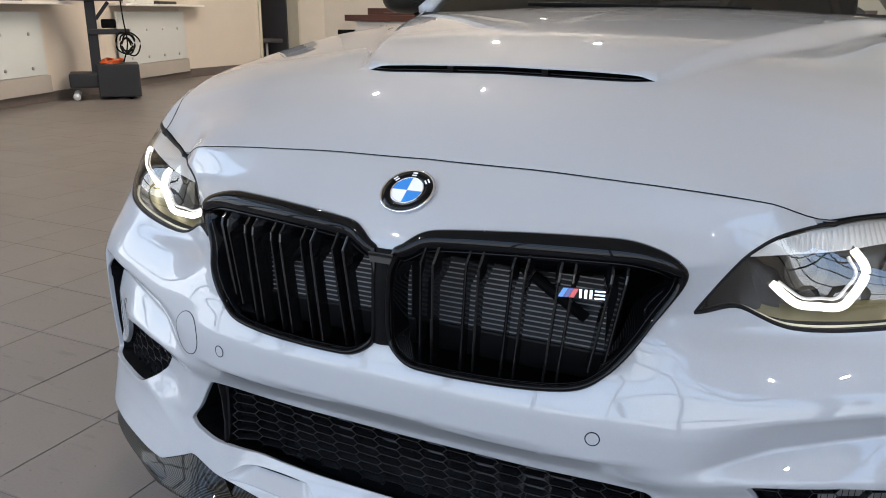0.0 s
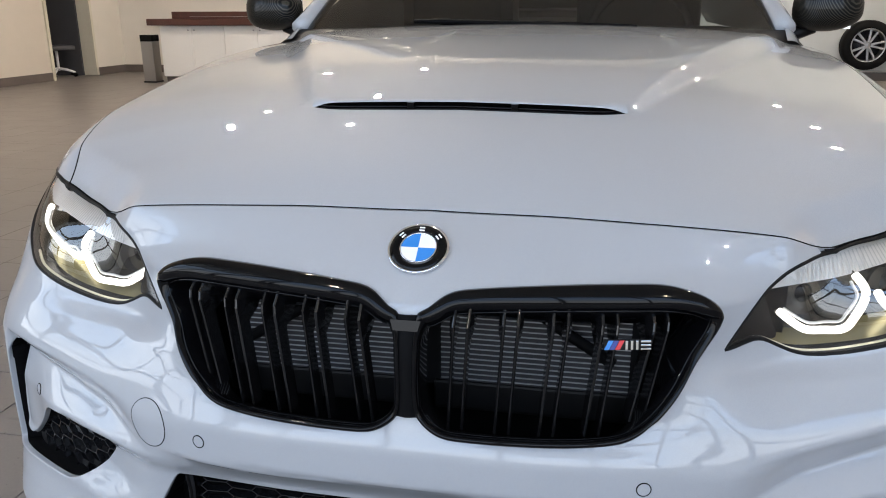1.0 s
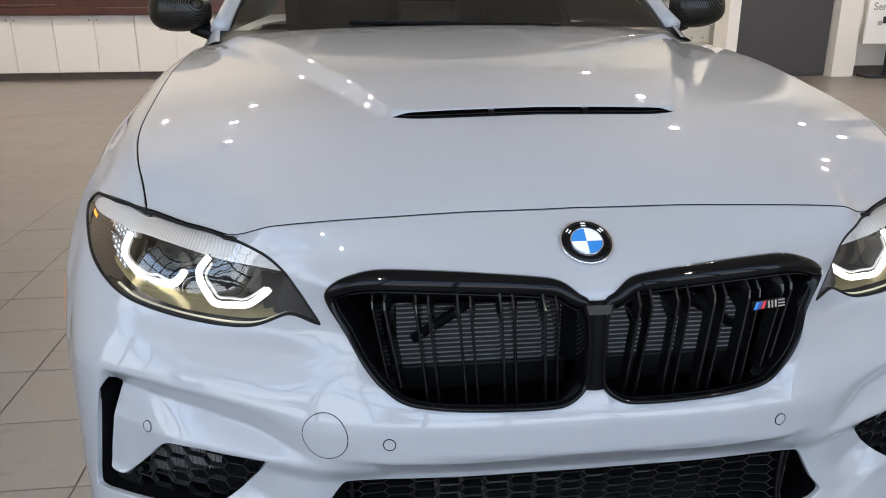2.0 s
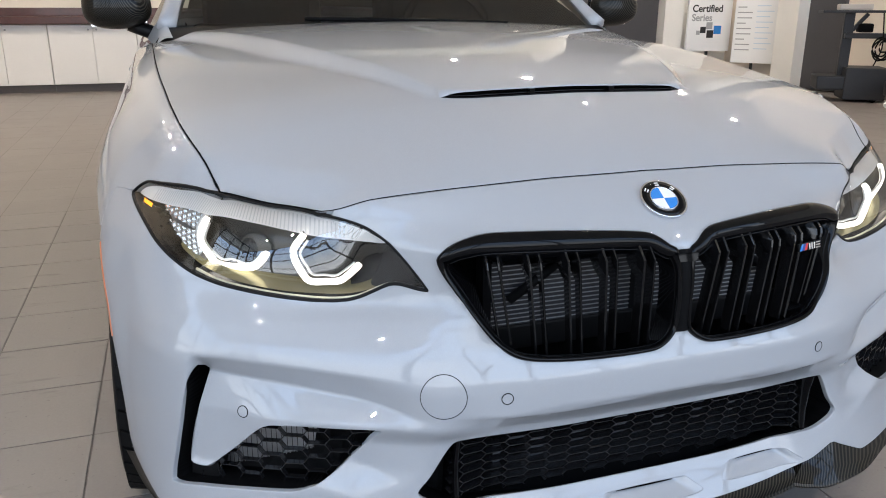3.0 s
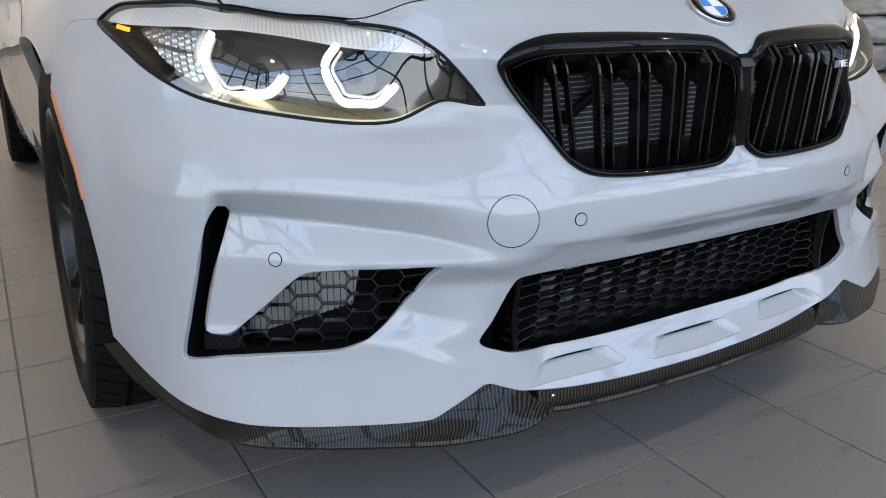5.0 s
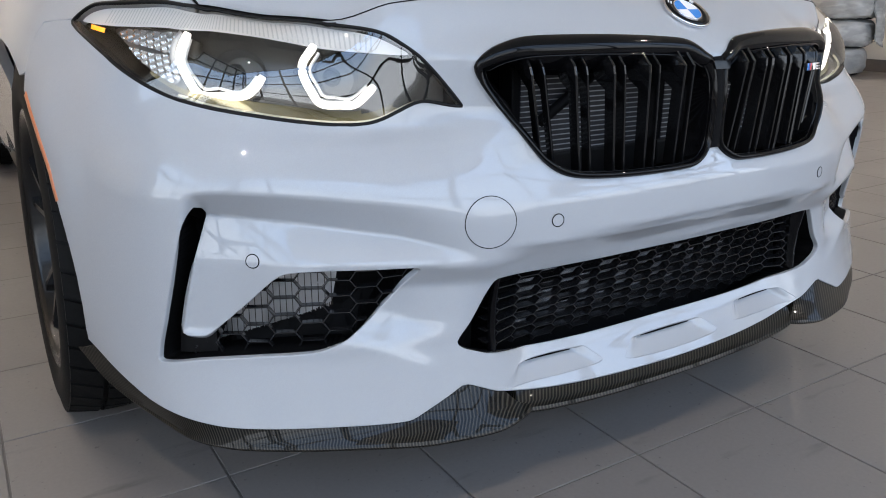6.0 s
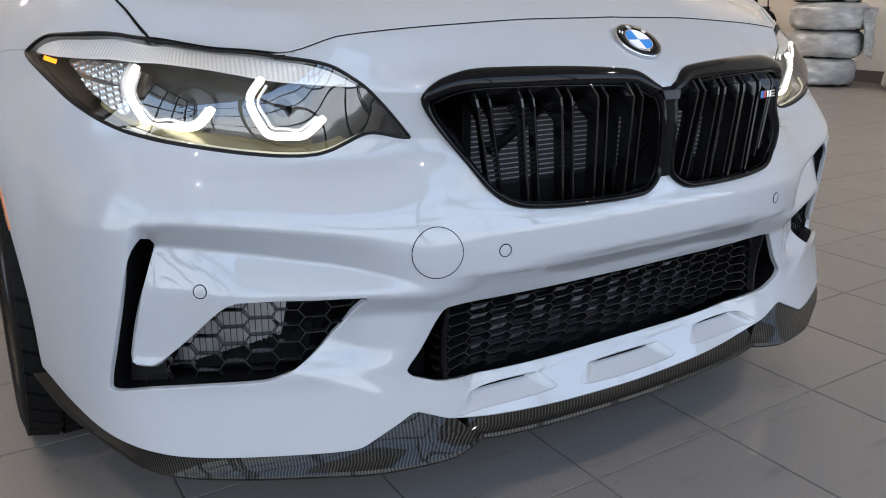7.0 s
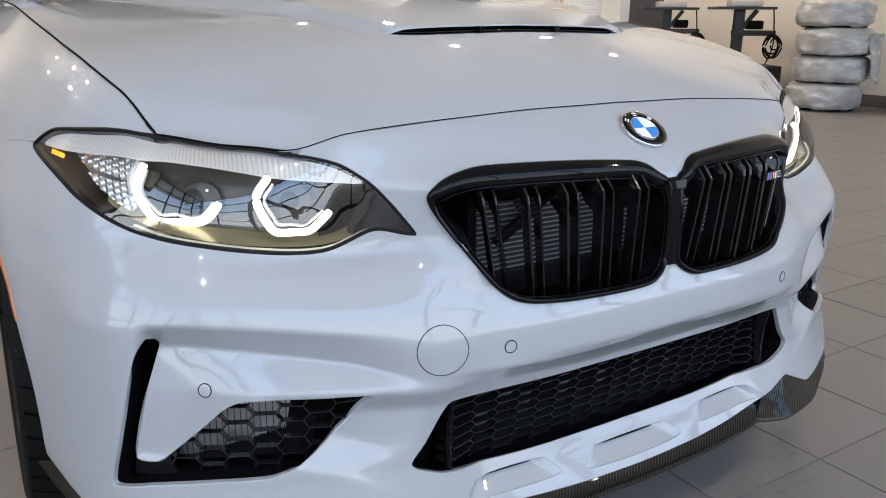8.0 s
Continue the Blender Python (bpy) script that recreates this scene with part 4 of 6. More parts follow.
# painted floors of the lip's scoops
for u0, u1 in SCOOPS:
    loop = scoop_loop(u0, u1)
    low, high = loop[:, 1].min(), loop[:, 1].max()
    ob = patch("lip_scoop", loop, lambda u, z: .0012 + .0130 * np.clip((z - low) / (high - low - .003), 0, 1) * ease(np.clip(np.minimum(u - u0 - 1.0 * (z - low), u1 - 1.0 * (z - low) - u) / .022, 0, 1)), PAINT, bumper, "", .005)
    slot = resample([(u0 + .056, high - .0040), (u1 - .056, high - .0040), (u1 - .053, high - .0016), (u0 + .053, high - .0016)], .008, True, False)
    patch("scoop_slot", slot, .0080, DARK, bumper, "", .008)

# parking sensors and the round tow-hook cover
for side in (1, -1):
    for u, z, r in ((.307, .477, .0092), (.735, .436, .0092), (.407, .480, .0365)):
        if r > .02 and side > 0:
            continue  # only one side has a tow eye
        kind = "tow_hook_cover" if r > .02 else "parking_sensor"
        disc = patch(kind, circle(u, z, r), -.0006, PAINT, bumper, "", .006, side)
        loop = circle(u, z, r, 56)
        q = both(sunk(loop[:, 0], loop[:, 1], np.full(56, -.0003)), side)
        tube("cover_gap", q, .0008 if r < .02 else .0007, MATTE_BLACK, disc, n=6, closed=True)

# amber side markers along the arch's front edge
for side in (1, -1):
    line = np.array(arch_curve(.635, .49, 24))
    line[:, 0] -= .004
    band("side_marker", line, [(-.0054, -.001), (-.0042, .0013), (.0042, .0013), (.0054, -.001)], AMBER, car, "amber side marker", side, False)


# ---- headlights ----
def build_lamp(side):
    AXIS[0] = np.array([.36, -.92, .16])
    loop = resample(LAMP, .008)
    lamp = pocket("headlight", loop, .125, HOUSING, car, side, .004, "clear-lensed headlight with two glowing light rings")
    # the lens bends evenly from its lower to its upper edge
    v, f = triangulate(loop + inward(loop) * .0025, [], .010)
    ends = np.array([span(loop, u) for u in v[:, 0]])
    lo, hi = ends[:, 0], np.maximum(ends[:, 1], ends[:, 0] + .002)
    t = np.clip((v[:, 1] - lo) / (hi - lo), 0, 1)[:, None]
    a, b, c = (sunk(v[:, 0], h, np.full(len(v), .0015)) for h in (lo, lo * .5 + hi * .5, hi))
    q = a * (1 - t) * (1 - 2 * t) + b * 4 * t * (1 - t) + c * t * (2 * t - 1)
    # fuller towards the top, where it rolls over under the bonnet
    lean = radians(14) + radians(50) * np.clip((v[:, :1] - .43) / .68, 0, 1)
    q = q + np.concatenate([np.sin(lean), -np.cos(lean), 0 * lean], 1) * .013 * t ** 2.2 * (1 - t) ** .6 * ease((v[:, :1] - .50) / .10) * ease((1.02 - v[:, :1]) / .12)
    lens = link_mesh("lens", both(q, side), f if side > 0 else f[:, ::-1], LENS, lamp, "clear polycarbonate lens")
    lens.visible_shadow = False
    band("seal", loop, [(-.0012, -.006), (-.001, .0), (.0003, .0008), (.0034, .0006), (.0040, -.012)], SATIN_BLACK, lamp, "", side)
    strip = [(1.108, .7445), (1.094, .7545), (1.049, .7620), (.955, .7605), (.873, .7660), (.8264, .7640), (.771, .7620), (.718, .7590), (.67, .7545), (.632, .7490), (.593, .7420), (.558, .7285), (.527, .7150), (.506, .7030), (.544, .7035), (.592, .7080), (.638, .7145), (.676, .7230), (.719, .7305), (.813, .7375), (.894, .7375), (1.025, .7385), (1.09, .7420)]
    top = patch("upper_strip", resample(strip, .008), lambda u, z: .010 + .004 * ease((.735 - z) / .02), CLEAR_STRIP, lamp, "ribbed clear strip", .010, side)
    for k, u in enumerate(np.linspace(.56, 1.04, 70)):
        zt = float(spline([(.54, .718), (.593, .738), (.67, .7515), (.771, .759), (.873, .763), (.955, .759), (1.06, .759)], u))
        zb = float(spline([(.544, .706), (.592, .711), (.638, .7175), (.719, .7335), (.813, .7405), (.894, .7405), (1.06, .742)], u))
        q = sunk(np.array([u - .0012, u + .0012, u - .0008, u - .0032]), np.array([zb, zb, zt, zt]), np.array([.0080 - .0025 * min(max((u - .86) / .04, 0), 1)] * 4))
        link_mesh("rib", both(q, side), [(0, 1, 2, 3)], RIB, top, smooth=False)
    # dark bezel; the lower reflectors' colour holds the rings' warm reflection
    bez = [(1.03, .728), (.96, .738), (.813, .729), (.699, .720), (.602, .706), (.52, .690), (.47, .640), (.52, .628), (.575, .618), (.70, .630), (.854, .657), (.93, .682)]
    patch("bezel", resample(bez, .01), .080, HOUSING, lamp, "", .014, side)
    sill = [(.50, .632), (.54, .620), (.575, .614), (.64, .617), (.72, .627), (.80, .640), (.88, .658), (.94, .682), (.90, .676), (.80, .653), (.70, .6395), (.60, .628), (.54, .634), (.51, .640)]
    patch("lower_reflector", resample(sill, .008), lambda u, z: .026 + 3.0 * np.clip(z - spline([(.50, .630), (.575, .612), (.72, .626), (.88, .657), (.94, .680)], u), 0, .019), OLIVE, lamp, "lower reflector, its olive holding painted warm ring light", .010, side)
    rim = resample([(.488, .6385), (.503, .6355), (.526, .6255), (.550, .6155), (.575, .6115), (.6125, .6120), (.6574, .6172), (.7044, .6243), (.7536, .632), (.8066, .6405), (.858, .651)], .006, False)
    tube("reflector_edge", both(sunk(rim[:, 0], rim[:, 1], np.full(len(rim), .010)), side), .0026, GOLD, lamp, "edge of the lower reflector in a painted warm sheen", 8)
    patch("inner_wing", resample([(.455, .640), (.475, .634), (.53, .632), (.52, .66), (.50, .70), (.475, .68)], .008), .016, SATIN_BLACK, lamp, "", .01, side)
    # outer chamber: two silvered reflectors of small pillow facets with a dark bar between
    pillow = lambda u, z: .033 + .0024 * np.sin((u + .6 * z) * 300) * np.sin((z - .25 * u) * 460)
    for chamber in ([(.884, .704), (.95, .7125), (1.012, .7215), (1.040, .7325), (1.02, .7375), (.95, .7345), (.89, .731)],
                    [(.880, .668), (.915, .675), (.96, .693), (1.000, .7125), (.95, .7065), (.882, .698)]):
        patch("outer_reflector", resample(chamber, .006), pillow, SILVERED, lamp, "silvered faceted reflector", .0032, side)
    patch("outer_chamber", resample([(.87, .660), (.925, .675), (.97, .697), (1.03, .722), (1.06, .737), (1.02, .741), (.95, .738), (.885, .735)], .008), .041, TRIM_GREY, lamp, "", .008, side)
    band("clear_bar", resample([(.888, .736), (.898, .712), (.884, .690)], .005, False, True), [(-.006, -.040), (-.005, -.026), (.005, -.026), (.006, -.040)], CLEAR_STRIP, lamp, "", side, False)
    q = resample([(1.036, .7290), (1.072, .7340), (1.074, .7400), (1.038, .7350)], .005, True, False)
    patch("amber_lamp", q, .008, AMBER_LED, lamp, "lit amber lamp", .005, side)
    # chambers, projector lenses and light rings
    for cu, cz, r in ((.790, .692, .040), (.606, .672, .036)):
        c, n, tu, tz = frame_at(cu, cz)
        fwd = Vector(n * np.array([side, 1, 1]))
        fwd = (fwd * .45 + Vector((side * .12, -1, -.02)) * .55).normalized()
        m = Matrix.Translation(Vector(both([c], side)[0]) - Vector(n * np.array([side, 1, 1])) * .092) @ fwd.to_track_quat("Z", "Y").to_matrix().to_4x4()
        lathe("projector_bowl", [(r * .55, -.012), (r * .70, .0), (r * .92, .012), (r, .024), (r * .96, .024), (r * .66, .002), (r * .5, -.010)], SATIN_BLACK, lamp, "", m, 40)
        lathe("projector_lens", [(.001, .016), (.010, .0145), (.018, .010), (.0235, .003), (.0245, -.004), (.0245, -.014)], GLOSS_BLACK, lamp, "dark glass projector lens", m, 40)
        lathe("lens_ring", [(.0245, -.004), (.0275, .004), (.030, .003), (.030, -.008)], SATIN_BLACK, lamp, "", m, 40)
    # each light ring: metres along the plan line, metres up, depth behind the lens
    for pts in ([(.854, .7335, .009), (.867, .6999, .014), (.857, .6626, .042), (.847, .6534, .053), (.80, .6527, .058), (.763, .6538, .060), (.745, .6647, .060), (.732, .6801, .060)],
                [(.637, .7165, .004), (.657, .6871, .010), (.641, .6456, .014), (.631, .6375, .016), (.609, .6359, .022), (.587, .636, .030), (.571, .6468, .040), (.555, .661, .048)]):
        way = resample(pts, .004, False, True)
        q = sunk(way[:, 0], way[:, 1], way[:, 2])
        tube("light_ring", both(q, side), np.concatenate([[.0046], np.full(len(q) - 2, .0056), [.0046]]), LIGHT_GUIDE, lamp, "glowing white light guide", 12)
        mid_u, mid_z = way[:, 0].mean(), way[:, 1].mean() + .012
        k = .0112 / np.hypot(way[:, 0] - mid_u, way[:, 1] - mid_z)
        q = sunk(way[:, 0] + (mid_u - way[:, 0]) * k, way[:, 1] + (mid_z - way[:, 1]) * k, way[:, 2] + .003)
        tube("ring_edge", both(q, side), .0022, CLEAR_STRIP, lamp, "", 8)
        # dark wall behind the ring
        rows = [sunk(way[:, 0] + (mid_u - way[:, 0]) * k * a, way[:, 1] + (mid_z - way[:, 1]) * k * a, way[:, 2] + d) for a, d in ((-.5, .004), (.9, .006), (1.5, .032))]
        n = len(way)
        link_mesh("ring_wall", both(np.concatenate(rows), side), [(r * n + i, r * n + i + 1, r * n + n + 1 + i, r * n + n + i) for r in range(2) for i in range(n - 1)], HOUSING, lamp)
    AXIS[0] = None
    return lamp


build_lamp(1), build_lamp(-1)

# black rubber seal between the lamps and the bonnet
for side in (1, -1):
    us = np.linspace(.600, .870, 40)
    low = spline([(.58, .7455), (.6283, .7555), (.6635, .7600), (.7057, .7642), (.754, .7670), (.79, .7695), (.8264, .7715), (.869, .7745), (.90, .7745)], us)
    rows = [sunk(us, low + .3 * (edge_z(us) - low) * np.clip((us - .74) / .06, 0, 1) - .001, np.full(40, .004)), sunk(us, (low + edge_z(us)) / 2, np.full(40, .003)), sunk(us, edge_z(us) + .001, np.full(40, .006))]
    link_mesh("bonnet_seal", both(np.concatenate(rows), side), [(r * 40 + i, r * 40 + i + 1, r * 40 + 41 + i, r * 40 + 40 + i) for r in range(2) for i in range(39)], MATTE_BLACK, car, "black rubber seal over the headlight")


# ---- round badge on the nose ----
def on_skin(u, z, lift=0.0):
    p, n, tu, tz = frame_at(u, z)
    up = (Vector(tz) - Vector(n) * Vector(tz).dot(Vector(n))).normalized()
    side = up.cross(Vector(n))
    m = Matrix((side, up, Vector(n))).transposed().to_4x4()
    return Matrix.Translation(Vector(p) + Vector(n) * lift) @ m


spot = on_skin(0.0, .755, .0005)
badge = lathe("round_badge", [(.0001, .0), (.0412, .0), (.0412, .0035), (.0405, .0045), (.0385, .0048), (.0378, .0040), (.0001, .0040)], CHROME, car, "round black, white and blue badge with a chrome rim", spot, 64)
lathe("badge_ring", [(.0245, .0042), (.0378, .0042), (.0378, .0052), (.0245, .0052)], GLOSS_BLACK, badge, "", spot, 64, True)
lathe("badge_inner_rim", [(.0235, .0044), (.0250, .0044), (.0250, .0056), (.0235, .0056)], CHROME, badge, "", spot, 48, True)
for k in range(4):
    bm = bmesh.new()
    ring = [bm.verts.new((0, 0, .0050))] + [bm.verts.new((.0236 * math.cos(radians(90 * k + a)), .0236 * math.sin(radians(90 * k + a)), .0050)) for a in range(0, 91, 6)]
    bm.faces.new(ring)
    bmesh.ops.transform(bm, matrix=spot, verts=bm.verts[:])
    part("badge_quarter", bm, WHITE_ENAMEL if k % 2 == 0 else BLUE_ENAMEL, badge)
for a in (142, 90, 38):
    m = spot @ Matrix.Translation((.0312 * math.cos(radians(a)), .0312 * math.sin(radians(a)), .0054)) @ pose(0, 0, 0, 0, 0, a - 90)
    box("badge_mark", -.0036, .0036, -.0034, -.0012, -.0004, .0004, WHITE_ENAMEL, badge, bevel=0, m=m)
    box("badge_mark", -.0036, .0036, .0012, .0034, -.0004, .0004, WHITE_ENAMEL, badge, bevel=0, m=m)

# slanted three-colour plate on one kidney
p0 = on_skin(.280, .6625, .004)
plate = box("model_plate", -.030, .030, -.0066, .0066, -.003, .0, SATIN_BLACK, car, "small chrome plate with blue, navy and red slanted bars", .0005, p0)
for k, (x, w, mat) in enumerate(((-.024, .0062, BLUE_ENAMEL), (-.0172, .0062, NAVY_ENAMEL), (-.0104, .0062, RED_ENAMEL))):
    bm = bmesh.new()
    q = [bm.verts.new(v) for v in ((x - w / 2 - .003, -.0058, .0015), (x + w / 2 - .003, -.0058, .0015), (x + w / 2 + .003, .0058, .0015), (x - w / 2 + .003, .0058, .0015))]
    bm.faces.new(q)
    bmesh.ops.transform(bm, matrix=p0, verts=bm.verts[:])
    part("plate_bar", bm, mat, plate)
for x, w in ((-.002, .0035), (.0045, .0035), (.011, .0035)):
    box("chrome_bar", x - w / 2, x + w / 2, -.0058, .0058, .0, .003, CHROME, plate, bevel=.0005, m=p0)
for z in (-.0046, .0, .0046):
    box("chrome_bar", .0155, .0285, z - .0012, z + .0012, .0, .003, CHROME, plate, bevel=.0005, m=p0)


# ---- carbon splitter ----
def build_splitter():
    def strip(name, pairs, sides):
        k = np.array([(u, *o) for u, o in pairs])
        s = np.linspace(0, 1, 90)
        t = np.linspace(0, 1, len(k))
        u, ox, oy, oz = (spline(list(zip(t, k[:, c])), s) for c in range(4))
        lipz = spline(LIP, np.abs(u))
        T = sunk(u, lipz + .006, np.full(len(u), .006))
        O = np.stack([ox, oy, oz], 1)
        flat = frame_at(u, lipz + .02)[1]
        flat[:, 2] = 0
        flat /= np.linalg.norm(flat, axis=1)[:, None] + 1e-9
        # the far end of a wing narrows to a thin blade
        thin = ease((1.03 - np.abs(u)) / .20)[:, None]
        down = np.array([0, 0, 1.0])
        rows = [T, T * .45 + O * .55 - down * (.15 * (T[:, 2] - oz))[:, None], O + down * (.001 + .004 * thin), O + flat * .002 * thin, O - down * (.001 + .003 * thin), O - flat * (.002 + .048 * thin) - down * (.001 + .001 * thin), T + (np.stack([0 * s, 0 * s + .05, oz + .01 - T[:, 2]], 1)) * thin - down * .003 * (1 - thin)]
        n = len(s)
        f = [(r * n + i, r * n + i + 1, (r + 1) * n + i + 1, (r + 1) * n + i) for r in range(len(rows) - 1) for i in range(n - 1)]
        f += [tuple(r * n for r in range(len(rows)))[::-1], tuple(r * n + n - 1 for r in range(len(rows)))]
        for side in sides:
            ob = link_mesh(name, both(np.concatenate(rows), side), f, CARBON, splitter)
            bm = bmesh.new()
            bm.from_mesh(ob.data)
            bmesh.ops.recalc_face_normals(bm, faces=bm.faces[:])
            for e in bm.edges:
                e.smooth = e.calc_face_angle(0) < radians(38)
            bm.to_mesh(ob.data)
            bm.free()
    splitter = new("splitter")
    splitter.parent = car
    tagged(splitter, "glossy carbon-fibre front splitter")
    mid = [(.0, (0, -.078, .165)), (.15, (.17, -.072, .165)), (.27, (.28, -.060, .166)), (.345, (.345, -.048, .170))]
    strip("splitter_centre", [(-u, (-o[0], o[1], o[2])) for u, o in reversed(mid[1:])] + mid, (1,))
    wing = [(.378, (.318, -.050, .170)), (.40, (.345, -.062, .168)), (.435, (.395, -.071, .166)), (.50, (.489, -.054, .166)), (.60, (.598, -.003, .166)), (.70, (.685, .044, .167)), (.79, (.752, .090, .169)), (.844, (.790, .135, .172)), (.898, (.822, .20, .182)), (.97, (.872, .29, .216)), (1.03, (.901, .352, .256))]
    strip("splitter_wing", wing, (1, -1))
    return splitter


build_splitter()



# ---- wheels ----
def build_wheel(axle_y, outer, width, side):
    """Low-profile tyre on a black alloy with ten spokes; its axis along x."""
    wheel = new("wheel")
    wheel.parent = car
    wheel.location = (side * (outer - width / 2 - .010), axle_y, AXLE[1])
    wheel.rotation_euler = (0, radians(88) * side, 0)
    w = width / 2
    R = AXLE[1]
    prof = [(.236, -w + .012), (.262, -w + .001), (.296, -w), (.318, -w + .006), (R - .016, -w + .010), (R - .009, -w + .030), (R - .009, w - .030), (R - .016, w - .010), (.318, w - .006), (.296, w), (.262, w - .001), (.236, w - .012)]
    tyre = lathe("tyre", prof, RUBBER, wheel, "black low-profile tyre", None, 72, True)
    n, verts, faces = 46, [], []
    for k in range(n):
        for row in range(5):
            a0, h0 = 2 * math.pi * (k + .5 * (row % 2)) / n, -w + .007 + row * (width - .014) / 5
            h1 = h0 + (width - .014) / 5 - (.009 if row < 4 else 0)
            a1 = a0 + 2 * math.pi / n * .84
            b = len(verts)
            skew = .055 * (1 if row > 2 else -1 if row < 2 else .3)
            for r in (R - .014, R + .001):
                for a, h in ((a0, h0), (a1, h0), (a1 + skew, h1), (a0 + skew, h1)):
                    edge = .010 * ease((abs(h) - w + .035) / .030)
                    verts.append(((r - edge) * math.cos(a), (r - edge) * math.sin(a), h))
            faces += [(b + 4, b + 5, b + 6, b + 7), (b, b + 1, b + 5, b + 4), (b + 1, b + 2, b + 6, b + 5), (b + 2, b + 3, b + 7, b + 6), (b + 3, b, b + 4, b + 7)]
    tagged(link_mesh("tread", verts, faces, RUBBER, tyre, smooth=False), kind="stuff")
    rim = lathe("rim", [(.226, -w + .01), (.240, -w + .008), (.238, -w + .03), (.222, -w + .05), (.218, w - .06), (.232, w - .022), (.243, w - .012), (.243, w - .006), (.234, w - .004), (.228, w - .018), (.212, w - .06), (.212, -w + .05)], RIM, wheel, "gloss black alloy rim", None, 64, True)
    for k in range(10):
        ang = 2 * math.pi * (k // 2) / 5 + (.21 if k % 2 else -.21)
        bm = bmesh.new()
        vs = []
        for r, hw, top, low in ((.045, .017, w - .045, w - .075), (.12, .011, w - .030, w - .060), (.20, .010, w - .020, w - .050), (.232, .016, w - .018, w - .045)):
            da = (ang - 2 * math.pi * (k // 2) / 5) * (.55 + .45 * min(r / .2, 1)) + 2 * math.pi * (k // 2) / 5
            c, s = math.cos(da), math.sin(da)
            vs.append([bm.verts.new((r * c - t * s, r * s + t * c, h)) for t, h in ((-hw, low), (-hw * .55, top), (hw * .55, top), (hw, low))])
        for p, q in zip(vs, vs[1:]):
            for i in range(4):
                bm.faces.new((p[i], p[(i + 1) % 4], q[(i + 1) % 4], q[i]))
        bm.faces.new(vs[0]), bm.faces.new(vs[-1])
        part("spoke", bm, RIM, rim)
    lathe("hub_cap", [(.001, w - .036), (.028, w - .037), (.034, w - .046), (.056, w - .050), (.058, w - .09)], RIM, rim, "", None, 32)
    for k in range(5):
        a = 2 * math.pi * (k + .5) / 5
        lathe("wheel_bolt", [(.001, w - .048), (.008, w - .049), (.009, w - .062)], STEEL, rim, "", Matrix.Translation((.048 * math.cos(a), .048 * math.sin(a), 0)), 10)
    lathe("brake_disc", [(.06, -.012), (.185, -.012), (.190, -.008), (.190, .010), (.185, .014), (.06, .014)], DISC, wheel, "grey steel brake disc", None, 48, True)
    bm = bmesh.new()
    for a in np.linspace(-.5, .5, 9)[:-1]:
        add_box(bm, .125, .205, -.016, .016, -.03, .045, .004, pose(0, 0, 0, 0, 0, math.degrees(a) + 3 + (180 if side > 0 else 0)))
    part("brake_caliper", bm, GLOSS_BLACK, wheel)
    return wheel


for side in (1, -1):
    build_wheel(AXLE[0], .926, .262, side)
    build_wheel(AXLE[0] + 2.693, .930, .285, side)
    # dark wheel housings
    for cy in (AXLE[0], AXLE[0] + 2.693):
        a = np.linspace(-20, 200, 40)
        rows = [(side * x, cy + (ARCH + .012) * math.cos(radians(t)), AXLE[1] + (ARCH + .012) * math.sin(radians(t))) for x in (.52, .82) for t in a]
        f = [(i, i + 1, 41 + i, 40 + i) for i in range(39)] + [tuple(range(40))]
        link_mesh("wheel_housing", rows, f, MATTE_BLACK, car)


# ---- sides, glasshouse and tail ----
def build_side(side):
    def sheet(name, u0, u1, mat_label, arch_y=None):
        top = [(u, .955) for u in np.linspace(u0, u1, 60)]
        low = [(u, .20) for u in np.linspace(u1, u0, 60)]
        if arch_y:
            us = np.linspace(u0, u1, 400)
            ys = skin(us, np.full(400, .5))[:, 1]
            low = []
            for u, y in zip(us[::-4], ys[::-4]):
                g = ARCH ** 2 - (y - arch_y) ** 2
                low.append((u, max(.20, AXLE[1] + math.sqrt(g)) if g > 0 else .20))
        outer = np.array(top + [(u1, z) for z in np.linspace(.93, .23, 30)] + low + [(u0, z) for z in np.linspace(.23, .93, 30)])
        return skin_panel(name, outer, [], PAINT, car, .03, .02, mat_label, (), (side,))
    door = sheet("door", 2.198, 3.42, "silver-blue coupe door")
    sheet("quarter_panel", 3.426, 5.55, "", AXLE[0] + 2.693)
    # handle and mirror
    p = both([skin(2.98, .83)], side)[0]
    box("door_handle", -.01, .03, -.10, .10, -.014, .014, PAINT, door, "", .006, Matrix.Translation(p) @ (pose(0, 0, 0) if side > 0 else pose(0, 0, 0, 0, 0, 180)))
    box("sill", side * .80 - .05, side * .80 + .05, 1.12, 2.98, .17, .24, SATIN_BLACK, car, "black side sill", .01)
    return door


